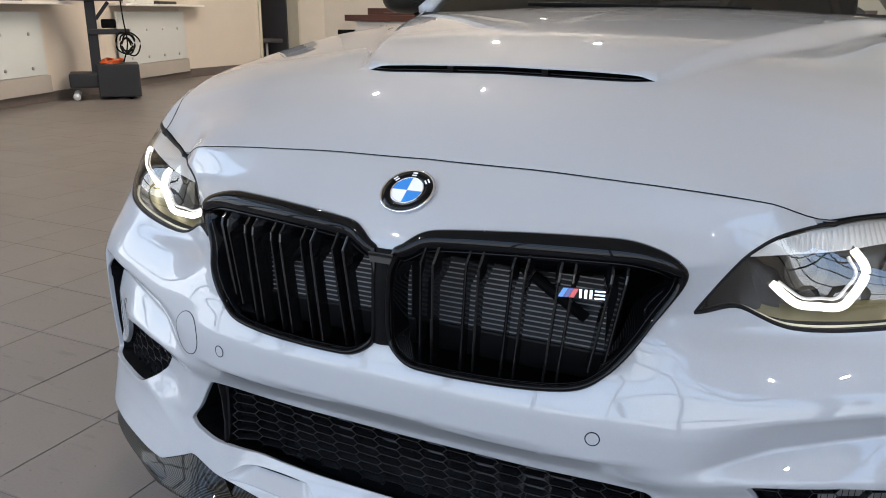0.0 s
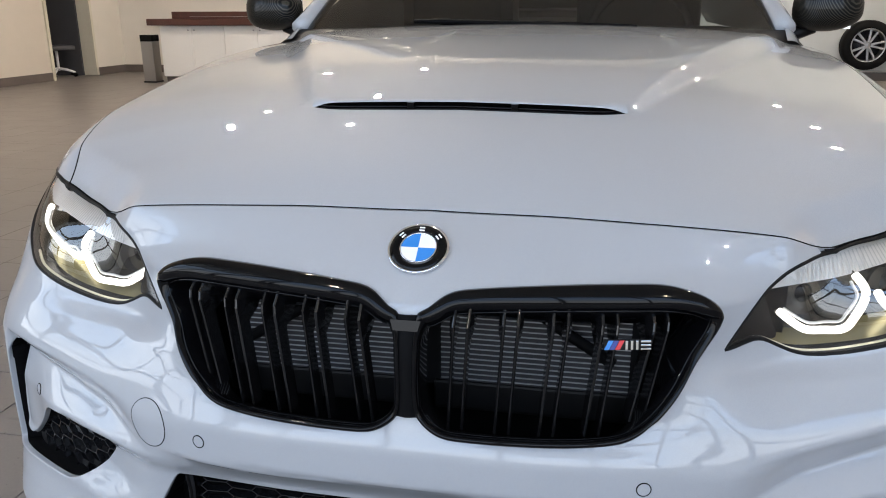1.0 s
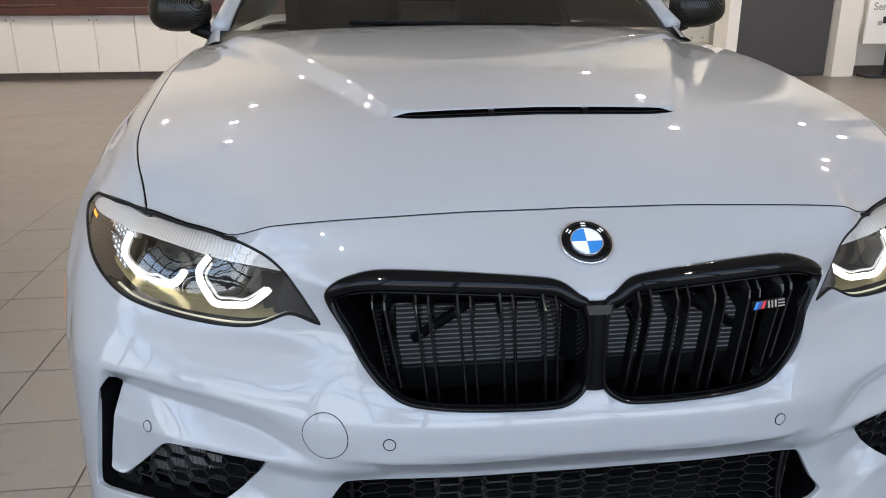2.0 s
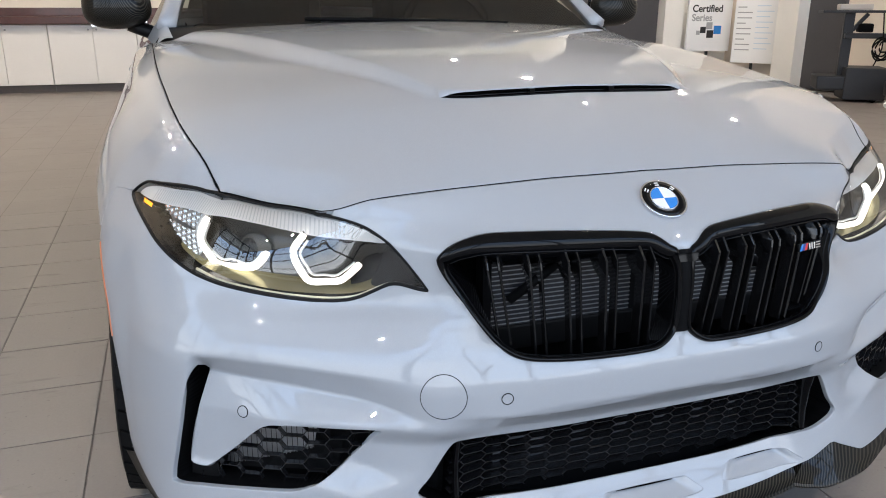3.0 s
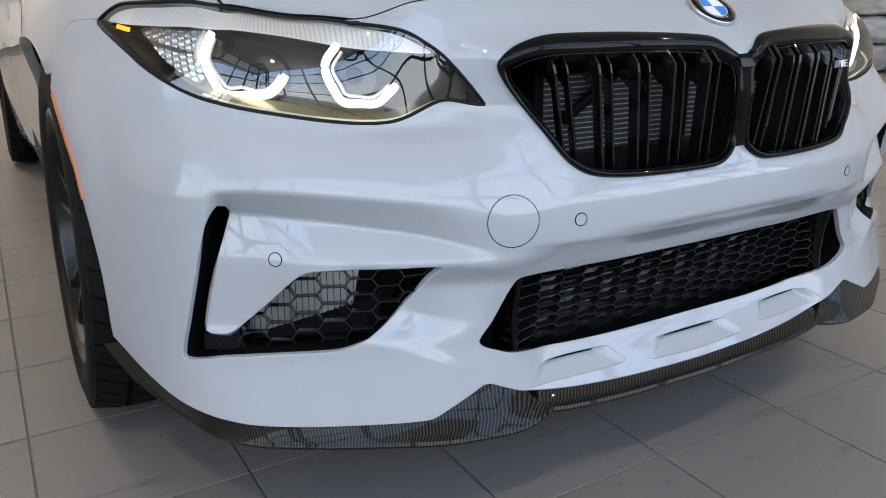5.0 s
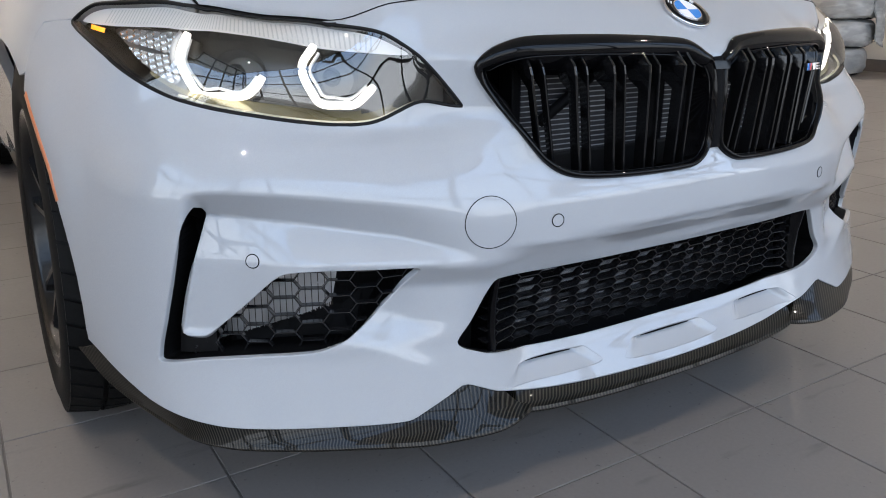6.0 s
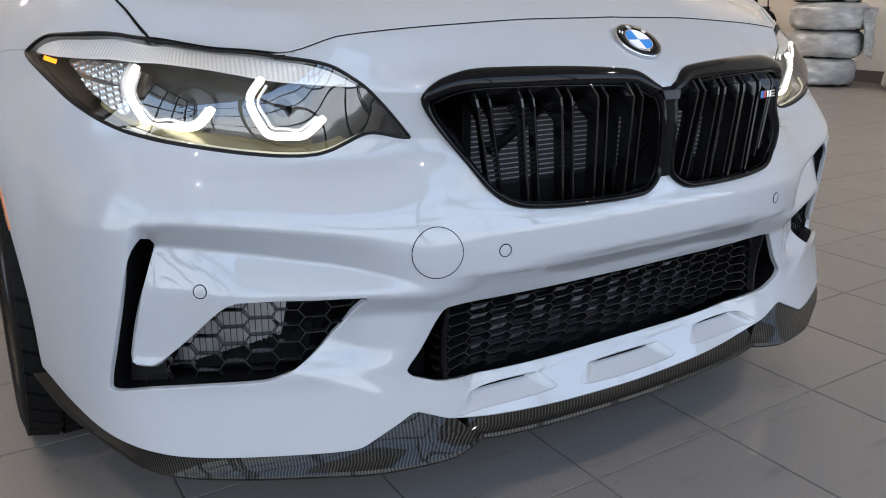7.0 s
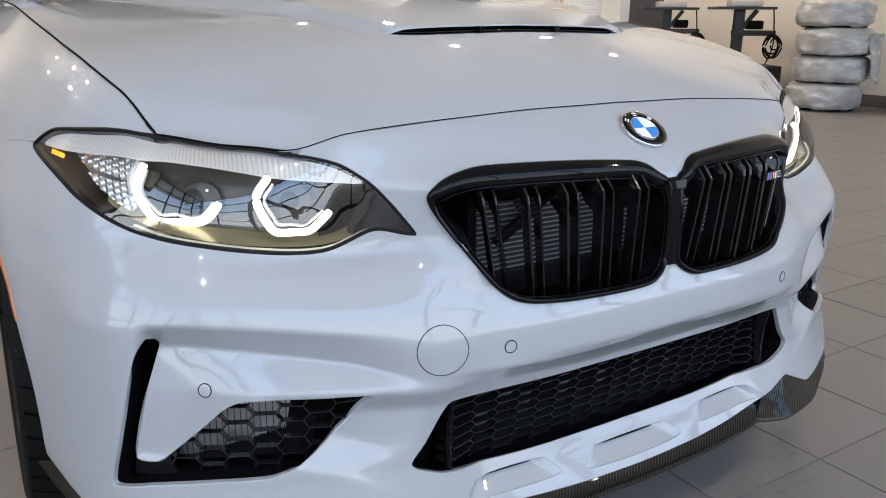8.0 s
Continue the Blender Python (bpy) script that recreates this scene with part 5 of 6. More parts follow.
def build_mirror(side):
    bm = bmesh.new()
    bmesh.ops.create_uvsphere(bm, u_segments=36, v_segments=20, radius=1)
    for v in bm.verts:
        x, y, z = v.co
        back = .35 if y > 0 else 1.0
        v.co = Vector((np.sign(x) * abs(x) ** .75 * .105, y * .085 * back, np.sign(z) * abs(z) ** .7 * .068 * (1 - .18 * (x > 0) * x)))
    bmesh.ops.transform(bm, matrix=Matrix.Translation((side * .890, 1.70, 1.062)) @ pose(0, 0, 0, 0, 0, side * 14), verts=bm.verts[:])
    mirror = part("door_mirror", bm, CARBON, car, "lacquered carbon-fibre door mirror", True)
    arm = np.array([(side * .765, 1.70, .965), (side * .80, 1.70, .985), (side * .86, 1.70, 1.010)])
    tube("mirror_arm", arm, .022, SATIN_BLACK, mirror)
    box("mirror_glass", side * .890 - .085, side * .890 + .085, 1.728, 1.734, 1.00, 1.11, CHROME, mirror, "", .002)


for side in (1, -1):
    build_side(side), build_mirror(side)


def grid_sheet(name, edge_a, edge_b, mat, parent, bow=0.0, label="", rows=10):
    """A bowed sheet between two 3D edges of equal count."""
    a, b = np.array(edge_a, float), np.array(edge_b, float)
    v = []
    for r in range(rows + 1):
        t = r / rows
        q = a * (1 - t) + b * t
        q[:, 2] += bow * math.sin(math.pi * t)
        v.append(q)
    k = len(a)
    f = [(r * k + i, r * k + i + 1, (r + 1) * k + i + 1, (r + 1) * k + i) for r in range(rows) for i in range(k - 1)]
    return link_mesh(name, np.concatenate(v), f, mat, parent, label)


xs = np.linspace(-1, 1, 25)
base = np.stack([xs * .745, 1.42 + .13 * xs ** 2, 1.008 - .006 * xs ** 2], 1)
head = np.stack([xs * .56, 2.10 + .07 * xs ** 2, 1.385 - .035 * xs ** 2], 1)
roof_end = np.stack([xs * .52, 3.15 - .05 * xs ** 2, 1.370 - .035 * xs ** 2], 1)
deck = np.stack([xs * .62, 3.78 - .05 * xs ** 2, 1.075 - .02 * xs ** 2], 1)
tail = np.stack([xs * .72, 4.30 - .10 * xs ** 2, 1.02 - .03 * xs ** 2], 1)
cowl = np.stack([xs * .793, 1.365 + .085 * xs ** 2, .985 - .035 * xs ** 2], 1)
grid_sheet("windscreen", base, head, SCREEN_GLASS, car, .035, label="dark tinted windscreen")
grid_sheet("cowl", cowl, base, SATIN_BLACK, car, .004, label="black cowl below the windscreen")
grid_sheet("roof", head, roof_end, CARBON, car, .035, label="dark carbon roof")
grid_sheet("rear_window", roof_end, deck, GLASS, car, .03)
grid_sheet("boot_lid", deck, tail, PAINT, car, .01)
back = np.stack([xs * .72, 4.33 - .10 * xs ** 2, .30 + 0 * xs], 1)
grid_sheet("rear_bumper", tail, back, PAINT, car)
for side in (1, -1):
    s25 = np.linspace(0, 1, 25)
    pillar_a = [tuple(both([base[-1] + [.005, 0, .0]], side)[0]), tuple(both([base[-1] * .5 + head[-1] * .5 + [.012, 0, .016]], side)[0]), tuple(both([head[-1] + [.010, 0, .006]], side)[0])]
    tube("windscreen_pillar", resample(pillar_a, .05, False), .030, PAINT, car, "silver-blue windscreen pillar")
    belt = np.array([(side * (.80 + .02 * math.sin(math.pi * t)), 1.56 + t * 2.25, .955 + .04 * t) for t in s25])
    rail = np.array([(side * (.60 - .08 * abs(2 * t - 1) ** 2), 2.16 + t * 1.22, 1.365 - .05 * abs(2 * t - 1) ** 3) for t in s25])
    grid_sheet("side_window", belt, rail, GLASS, car, .0)
    tube("roof_rail", rail, .022, PAINT, car)
    # fillet between bonnet, wing and pillar
    root = np.array([(side * .790, 1.45, .945), (side * .80, 1.55, .960), (side * .81, 1.66, .966)])
    inner = np.array([(side * .735, 1.44, .975), (side * .745, 1.54, 1.005), (side * .735, 1.64, 1.06)])
    grid_sheet("scuttle_corner", inner, root, PAINT, car, .01)
    wiper = [(side * .04 + .16, 1.395, 1.012), (side * .04 - .10, 1.41, 1.020), (side * .04 - .42, 1.455, 1.026)]
    tube("wiper", resample([(p[0] + .12, p[1], p[2] + .002) for p in wiper], .04, False), .0065, MATTE_BLACK, car)
# cabin seen dimly through the glass
box("dashboard", -.66, .66, 1.66, 2.05, .80, 1.005, MATTE_BLACK, car, "black dashboard", .03)
for x in (-.36, .36):
    box("seat", x - .24, x + .24, 2.30, 2.48, .55, 1.18, MATTE_BLACK, car, "black sports seat", .06, Matrix.Identity(4))
ring = [( .36 + .18 * math.cos(t), 2.10 + .05 * math.sin(t), .97 + .17 * math.sin(t)) for t in np.linspace(0, 2 * math.pi, 40, endpoint=False)]
tube("steering_wheel", ring, .016, MATTE_BLACK, car, closed=True)
box("underbody", -.74, .74, .35, 4.1, .14, .19, DARK, car, bevel=.01)



# ---- the room ----
def wall(name, x0, x1, y0, y1, z0, z1, mat, label, cat="wall"):
    return tagged(box(name, x0, x1, y0, y1, z0, z1, mat, bevel=0), label, cat, kind="structure")


wall("wall_west", ROOM_X0 - .2, ROOM_X0, .2, 10.35, 0, ROOM_H, TAN_WALL, "tan painted showroom side wall")
wall("wall_west_low", WIN_X - .2, WIN_X, ROOM_Y0, .2, 0, .30, WHITE_WALL, "white wall below the added side window")
wall("wall_west_high", WIN_X - .2, WIN_X, ROOM_Y0, .2, 4.90, ROOM_H, WHITE_WALL, "white wall above the added side window")
wall("wall_jog", ROOM_X0 - .2, WIN_X, .2, .4, 0, ROOM_H, WHITE_WALL, "unseen white wall closing off the added side window")
wall("wall_return", ROOM_X0, -6.52, 1.30, 1.50, 0, ROOM_H, TAN_WALL, "tan painted end of the board wall")
wall("wall_west_end", ROOM_X0 - .2, ROOM_X0, 11.55, ROOM_Y1, 0, ROOM_H, WALL, "cream painted wall beside the doorway")
wall("wall_passage", ROOM_X0 - 2.3, ROOM_X0 - 2.1, 9.0, ROOM_Y1, 0, ROOM_H, WALL, "cream wall of the passage beyond the doorway")
wall("lintel", ROOM_X0 - .2, ROOM_X0, 10.35, 11.55, 2.3, ROOM_H, TAN_WALL, "tan painted wall over the doorway")
wall("wall_north", ROOM_X0 - 2.2, ROOM_X1 + .2, ROOM_Y1, ROOM_Y1 + .2, 0, ROOM_H, WALL, "cream painted wall behind the counter")
wall("wall_passage_south", ROOM_X0 - 2.3, ROOM_X0 - .2, 8.8, 9.0, 0, ROOM_H, WALL, "cream wall of the passage")
wall("wall_east", ROOM_X1, ROOM_X1 + .2, ROOM_Y0, ROOM_Y1, 0, ROOM_H, TAN_WALL, "tan painted showroom side wall")
wall("wall_alcove", 4.72, ROOM_X1, 9.45, 9.65, 0, ROOM_H, WHITE_WALL, "white wall with dark panels")
wall("ceiling", ROOM_X0 - 2.3, ROOM_X1 + .2, ROOM_Y0 - .1, ROOM_Y1 + .2, ROOM_H, ROOM_H + .2, CEILING, "white painted ceiling", "ceiling")
floor = wall("floor", ROOM_X0 - 2.3, ROOM_X1 + .2, ROOM_Y0 - .1, ROOM_Y1 + .2, -.2, -.0025, GROUT, "grey-brown square-tiled showroom floor", "floor")

# shop window in the south wall
wall("wall_south_low", ROOM_X0 - .2, ROOM_X1 + .2, ROOM_Y0 - .2, ROOM_Y0, 0, .30, WHITE_WALL, "white wall below the shop window")
wall("wall_south_high", ROOM_X0 - .2, ROOM_X1 + .2, ROOM_Y0 - .2, ROOM_Y0, 4.90, ROOM_H, WHITE_WALL, "white wall above the shop window")
window = tagged(new("window_1"), "wide shop window with dark metal mullions", "window", kind="structure")
for k in range(9):
    x = WIN_X + .05 + k * (ROOM_X1 - WIN_X - .1) / 8
    box("mullion", x - .035, x + .035, ROOM_Y0 - .16, ROOM_Y0 - .02, .30, 4.90, FRAME_METAL, window, bevel=.006)
for z in (.33, 1.30, 2.45, 3.60, 4.87):
    box("transom", ROOM_X0, ROOM_X1, ROOM_Y0 - .15, ROOM_Y0 - .03, z - .03, z + .03, FRAME_METAL, window, bevel=.006)
# unseen window, added to brighten the car's left flank and headlight lens
side_window = tagged(new("window_2"), "unseen tall side window with dark metal mullions, added for light", "window", kind="structure")
for k in range(5):
    y = ROOM_Y0 + .05 + k * 1.1
    box("mullion", WIN_X - .16, WIN_X - .02, y - .035, y + .035, .30, 4.90, FRAME_METAL, side_window, bevel=.006)
for z in (.33, 1.30, 2.45, 3.60, 4.87):
    box("transom", WIN_X - .15, WIN_X - .03, ROOM_Y0, .2, z - .03, z + .03, FRAME_METAL, side_window, bevel=.006)
tagged(link_mesh("backdrop", [(WIN_X - 2.8, -20, -.1), (WIN_X - 2.8, .15, -.1), (WIN_X - 2.8, .15, 12), (WIN_X - 2.8, -20, 12)], [(0, 1, 2, 3)], SKY_GLOW, smooth=False), "pale sky glow behind the side window added for light", "backdrop", kind="structure")
tagged(link_mesh("backdrop", [(-26, ROOM_Y0 - 3, -.1), (26, ROOM_Y0 - 3, -.1), (26, ROOM_Y0 - 3, 12), (-26, ROOM_Y0 - 3, 12)], [(0, 3, 2, 1)], SKY_GLOW, smooth=False), "pale sky and distance outside the window", "backdrop", kind="structure")

# skirting along the walls
for name, x0, x1, y0, y1 in (("skirting", ROOM_X0, ROOM_X0 + .015, .4, 10.35), ("skirting", ROOM_X0, ROOM_X1, ROOM_Y1 - .015, ROOM_Y1), ("skirting", ROOM_X1 - .015, ROOM_X1, ROOM_Y0, 9.45), ("skirting", 4.72, ROOM_X1 - .015, 9.435, 9.45), ("skirting", ROOM_X0, ROOM_X0 + .015, 11.55, ROOM_Y1 - .015)):
    wall(name, x0, x1, y0, y1, .0, .13, SKIRTING, "dark brown tile skirting", "skirting")

# recessed downlights; the front pair is added to light the floor before the car
lamp_one = None
for x in (-4.4, -.6, 3.2, 6.6):
    for y in (-2.5, 5.05, 7.0, 10.4):
        if y < 0 and x not in (-.6, 3.2):
            continue
        if y < 0:
            x = x * 1.6 - 1.6
        m = Matrix.Translation((x, y, ROOM_H))
        if lamp_one is None:
            lamp_one = tagged(lathe("downlight", [(.062, -.004), (.082, -.006), (.086, -.001), (.062, .0)], WHITE_WALL, None, "", None, 24, True), "round recessed warm ceiling downlight", "ceiling light", "ceiling downlights")
            lathe("diffuser", [(.001, -.003), (.061, -.003), (.061, -.001)], LAMP_GLOW, lamp_one, "glowing diffuser", None, 24)
            lamp_one.matrix_basis = m
        else:
            copy_thing(lamp_one, m)

# floor tiles: those nearest the car are pieces of their own
TILE_W, TILE_X, TILE_Y = .3205, .252, -.048
bm = bmesh.new()
add_box(bm, -TILE_W / 2 + .0022, TILE_W / 2 - .0022, -TILE_W / 2 + .0022, TILE_W / 2 - .0022, -.010, 0, .0012)
tile_mesh = bpy.data.meshes.new("tile")
bm.to_mesh(tile_mesh)
bm.free()
tile_mesh.materials.append(TILE)
rng = random.Random(7)
near, far_v, far_f = 0, [], []
h = TILE_W / 2 - .0022
for i in range(-34, 26):
    for j in range(-20, 42):
        x, y = TILE_X + (i + .5) * TILE_W, TILE_Y + (j + .5) * TILE_W
        if not (ROOM_X0 - 2.1 < x < ROOM_X1 and ROOM_Y0 < y < ROOM_Y1):
            continue
        dz = rng.uniform(-.0004, .0004)
        if -2.1 < x < 1.9 and -.75 < y < 1.0 and near < 300 or (-2.1 < x < -.95 and 1.0 <= y < 3.4 and near < 300):
            t = new("tile", tile_mesh)
            t.location, t.parent = (x, y, dz), floor
            near += 1
        else:
            k = len(far_v)
            h = TILE_W / 2 - (.0022 if abs(x) < 3 and y < 3 else .0010)
            far_v += [(x - h, y - h, dz), (x + h, y - h, dz), (x + h, y + h, dz), (x - h, y + h, dz)]
            far_f.append((k, k + 1, k + 2, k + 3))
tagged(link_mesh("tile_field", far_v, far_f, TILE, floor, smooth=False), kind="stuff")


# ---- along the west wall: charging station, wall boards and shelves ----
# this stretch of wall stands askew to the car
SKEW = pose(-7.13, 4.42, 0, 0, 0, 16.7)
tagged(box("wall_west_boards", -.26, -.06, -3.0, 4.55, 0, ROOM_H, TAN_WALL, None, "", 0, SKEW), "tan painted wall behind the boards", "wall", kind="structure")
tagged(box("skirting", -.06, .0, -3.0, 4.45, 0, .10, SKIRTING, None, "", .003, SKEW), "dark brown tile skirting", "skirting", kind="structure")


def wall_board(y0, y1, base=SKEW):
    """Glass-fronted board on stand-off studs, with a ledge unit below it."""
    board = tagged(new("wall_board"), "pale glass wall board on steel studs above a grey plinth", "wall board", "wall boards")
    board.matrix_basis = base @ Matrix.Translation((0, (y0 + y1) / 2, 0))
    inv = Matrix.Translation((0, -(y0 + y1) / 2, 0))
    box("panel", -.010, .015, y0, y1, .30, .98, WHITE_GLASS, board, "pale translucent panel", .003, inv)
    box("plinth", -.06, .04, y0 - .02, y1 + .02, .105, .295, GREY_LAMINATE, board, "grey plinth", .004, inv)
    for fy in (.15, .39, .63, .87):
        for z in (.38, .745):
            y = y0 + fy * (y1 - y0)
            lathe("stud", [(.001, .012), (.018, .011), (.020, .004), (.020, -.05)], STEEL, board, "", inv @ Matrix.Translation((.015, y, z)) @ pose(0, 0, 0, 0, 90, 0), 12)
    box("shelf", -.06, .20, y0 - .05, y1 + .35, 1.055, 1.085, CABINET_WHITE, board, "white shelf", .004, inv)
    box("shelf_box", -.02, .15, y0 + .25, y0 + .75, 1.085, 1.15, CABINET_WHITE, board, "", .01, inv)
    box("shelf_box", -.02, .13, y0 + .95, y0 + 1.45, 1.085, 1.125, DARK_STEEL, board, "", .01, inv)
    return board


WHITE_GLASS = material("pale_board_glass", (.66, .70, .70), .15, coat=.4)
GREY_LAMINATE = material("grey_laminate", (.42, .39, .36), .5, vary=.04)
ORANGE = material("orange_cable", (.75, .13, .03), .5)
DARK_STEEL = material("dark_powder_coat", (.022, .022, .025), .5, .2, vary=.1)


def film_material():
    """Crumpled film over a grey tyre: bright wrinkle streaks and see-through grey put into the colour."""
    m = material("wrinkled_plastic_film", (.6, .6, .59), .34, spec=.5)
    n, l = m.node_tree.nodes, m.node_tree.links
    b = n["Principled BSDF"]
    co, stretch = n.new("ShaderNodeTexCoord"), n.new("ShaderNodeMapping")
    stretch.inputs["Scale"].default_value = (1, 1, 2.6)
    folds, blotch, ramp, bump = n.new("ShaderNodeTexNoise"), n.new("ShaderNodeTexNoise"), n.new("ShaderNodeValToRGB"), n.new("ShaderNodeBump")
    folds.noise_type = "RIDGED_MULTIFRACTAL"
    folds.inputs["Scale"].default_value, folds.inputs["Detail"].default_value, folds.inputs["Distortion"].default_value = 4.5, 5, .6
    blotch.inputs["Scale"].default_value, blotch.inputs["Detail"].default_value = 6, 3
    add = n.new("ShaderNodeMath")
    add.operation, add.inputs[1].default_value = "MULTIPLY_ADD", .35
    # pale ridges stand for the wrinkles' bright streaks, greys for the tyre underneath
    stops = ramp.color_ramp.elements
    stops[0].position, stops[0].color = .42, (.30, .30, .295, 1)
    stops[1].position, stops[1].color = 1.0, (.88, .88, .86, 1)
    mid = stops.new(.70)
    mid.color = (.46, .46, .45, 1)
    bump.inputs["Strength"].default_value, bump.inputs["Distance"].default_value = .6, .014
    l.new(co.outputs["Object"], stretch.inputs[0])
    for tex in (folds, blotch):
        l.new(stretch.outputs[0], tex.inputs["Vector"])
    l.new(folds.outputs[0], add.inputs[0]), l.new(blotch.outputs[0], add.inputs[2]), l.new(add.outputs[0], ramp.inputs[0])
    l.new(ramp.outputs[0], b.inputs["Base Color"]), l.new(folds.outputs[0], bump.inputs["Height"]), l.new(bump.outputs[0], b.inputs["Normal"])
    return m


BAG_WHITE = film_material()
PAPER = material("poster_paper", (.80, .81, .82), .6)
INK = material("black_ink", (.02, .02, .022), .6)
GREY_INK = material("grey_ink", (.35, .36, .37), .6)
LIGHT_INK = material("pale_blue_ink", (.55, .66, .78), .6)
wall_board(-1.02, .84), wall_board(2.38, 4.24), wall_board(5.02, 5.86, pose(0, 12.27, 0, 0, 0, -90))


def workshop_stand(x, y, turn, tools, top=1.10):
    """Black post stand with shelves, hanging cables and a castor base."""
    st = tagged(new("workshop_stand"), "black steel post stand with shelves and hanging cables", "stand", "workshop stands")
    st.matrix_basis = pose(x, y, 0, 0, 0, turn)
    box("post", -.055, .055, -.045, .045, .16, top, DARK_STEEL, st, "", .008)
    box("top_shelf", -.32, .36, -.18, .18, top, top + .03, DARK_STEEL, st, "", .006)
    box("charger_box", -.14, .22, -.12, .08, top + .032, top + (.30 if tools else .10), DARK_STEEL if tools else GREY_LAMINATE, st, "grey charger box", .015)
    brace = bmesh.new()
    add_box(brace, -.02, .02, -.03, .03, 0, .24, .004, pose(.05, 0, top - .20, 0, 38, 0))
    part("shelf_brace", brace, DARK_STEEL, st)
    box("clamp_box", .10, .26, -.10, .08, .80, .90, MATTE_BLACK, st, "black clamp box on the tray", .02)
    box("arm_tray", -.04, .40, -.12, .12, .73, .79, DARK_STEEL, st, "", .01)
    box("foot", -.30, .10, -.24, .24, .14, .30, DARK_STEEL, st, "", .02)
    box("drawer_box", .0, .46, -.26, .26, .03, .40, DARK_STEEL, st, "", .015)
    for cx in (-.24, .34):
        for cy in (-.2, .2):
            lathe("castor", [(.001, -.018), (.038, -.018), (.042, -.012), (.042, .012), (.038, .018)], WHITE_ENAMEL if cx < 0 else RUBBER, st, "", pose(cx, cy, .042, 90, 0, 0), 18)
    rnd = random.Random(int(abs(x * 10)))
    for k in range(5):
        a, z, r = rnd.uniform(-.06, .14), .74 - .01 * k, rnd.uniform(.05, .10)
        pts = [(.36 + a * .4 + r * math.cos(t), -.16 + .02 * k, z - .10 + r * 1.25 * math.sin(t) + .01 * math.sin(3 * t + k)) for t in np.linspace(0, 2 * math.pi, 26, endpoint=False)]
        tube("cable_loop", pts, .009, RUBBER, st, closed=True)
    tube("hanging_cable", resample([(.33, -.15, top), (.34, -.17, .9), (.36, -.17, .62), (.30, -.16, .42)], .06, False), .008, RUBBER, st)
    if tools:
        for k in range(4):
            pts = [(.14 + .10 * math.cos(t) + .02 * k, .0 + .10 * math.sin(t), .40 + .012 * k + .015 * math.sin(2 * t + k)) for t in np.linspace(0, 2 * math.pi, 24, endpoint=False)]
            tube("orange_cable", pts, .014, ORANGE, st, "coiled orange cable", closed=True)
    return st


workshop_stand(-7.16, 5.74, 48, True)
workshop_stand(6.95, 6.45, -35, False, 1.02)
workshop_stand(6.90, 5.30, -32, False, 1.02)

# ---- doorway in the west wall ----
door_1 = tagged(new("door_1"), "open doorway with a pale metal frame and a dark door beyond", "door", kind="structure")
for y in (10.35, 11.49):
    box("door_frame", ROOM_X0 - .22, ROOM_X0 + .03, y, y + .06, 0, 2.3, material("pale_metal_frame", (.62, .58, .48), .4, vary=.04), door_1, "", .006)
box("door_leaf", ROOM_X0 - 1.2, ROOM_X0 - .22, 11.45, 11.49, .0, 2.2, GREY_PANEL, door_1, "dark door leaf with a light edge", .006)

# ---- service counter ----
def counter_unit(x, w):
    c = tagged(new("counter_cabinet"), "white laminate counter cabinet with two doors and steel knobs", "cabinet", "counter cabinets")
    c.location = (x, 10.30, 0)
    box("carcass", 0, w, .022, .60, .10, .855, CABINET_WHITE, c, "", .003)
    box("toe_kick", 0, w, .08, .56, .0, .10, SKIRTING, c, "dark toe kick", .0)
    for k in range(2):
        d = box("door", k * w / 2 + .003, (k + 1) * w / 2 - .003, .0, .020, .105, .850, CABINET_WHITE, c, "", .003)
        kx = w / 2 + (-.05 if k == 0 else .05)
        lathe("knob", [(.001, .022), (.012, .020), (.012, .012), (.006, .010), (.006, .0)], STEEL, d, "steel knob", pose(kx, .0, .79, 90, 0, 0), 14)
    return c


for k in range(7):
    counter_unit(-6.40 + k * 1.06, 1.055)
worktop = tagged(box("worktop", -6.55, 1.08, 10.20, 10.95, .86, .955, MAHOGANY, None, "", .008), "dark red wooden counter top with a raised ledge", "worktop")
ledge = tagged(box("counter_ledge", -6.20, 1.05, 10.34, 10.66, .956, 1.06, MAHOGANY, None, "", .008), "dark red wooden raised ledge on the counter", "ledge")
box("ledge_strip", -5.9, -4.2, 10.334, 10.339, .985, .990, STEEL, ledge, "steel strip", 0)

bin_1 = tagged(new("waste_bin"), "tall square steel waste bin with a black open top", "waste bin")
bin_1.location = (-6.66, 10.42, 0)
box("body", -.10, .10, -.10, .10, .02, .62, STEEL, bin_1, "", .008)
box("top", -.104, .104, -.104, .104, .62, .72, GLOSS_BLACK, bin_1, "black top", .01)
box("base", -.11, .11, -.11, .11, .0, .02, DARK_STEEL, bin_1)

# ---- alcove: panels, posts, posters ----
GLAZED = material("pale_grey_glazing", (.50, .52, .51), .2, vary=.03)
wall("wall_panel", 4.88, 6.28, 9.40, 9.445, .02, ROOM_H, GREY_PANEL, "dark grey wall panel", "wall panel")
wall("partition", 1.35, 6.40, 12.34, 12.395, .15, ROOM_H, GLAZED, "pale grey glazed partition", "partition")
wall("column", 4.72, 4.875, 9.25, 9.445, 0, ROOM_H, WHITE_WALL, "white square column", "column")
wall("column_second", 6.30, 6.62, 9.25, 9.445, 0, ROOM_H, WHITE_WALL, "white square column", "column")
wall("column_east", 7.36, 7.58, 7.72, 8.12, 0, ROOM_H, WHITE_WALL, "white square column", "column")
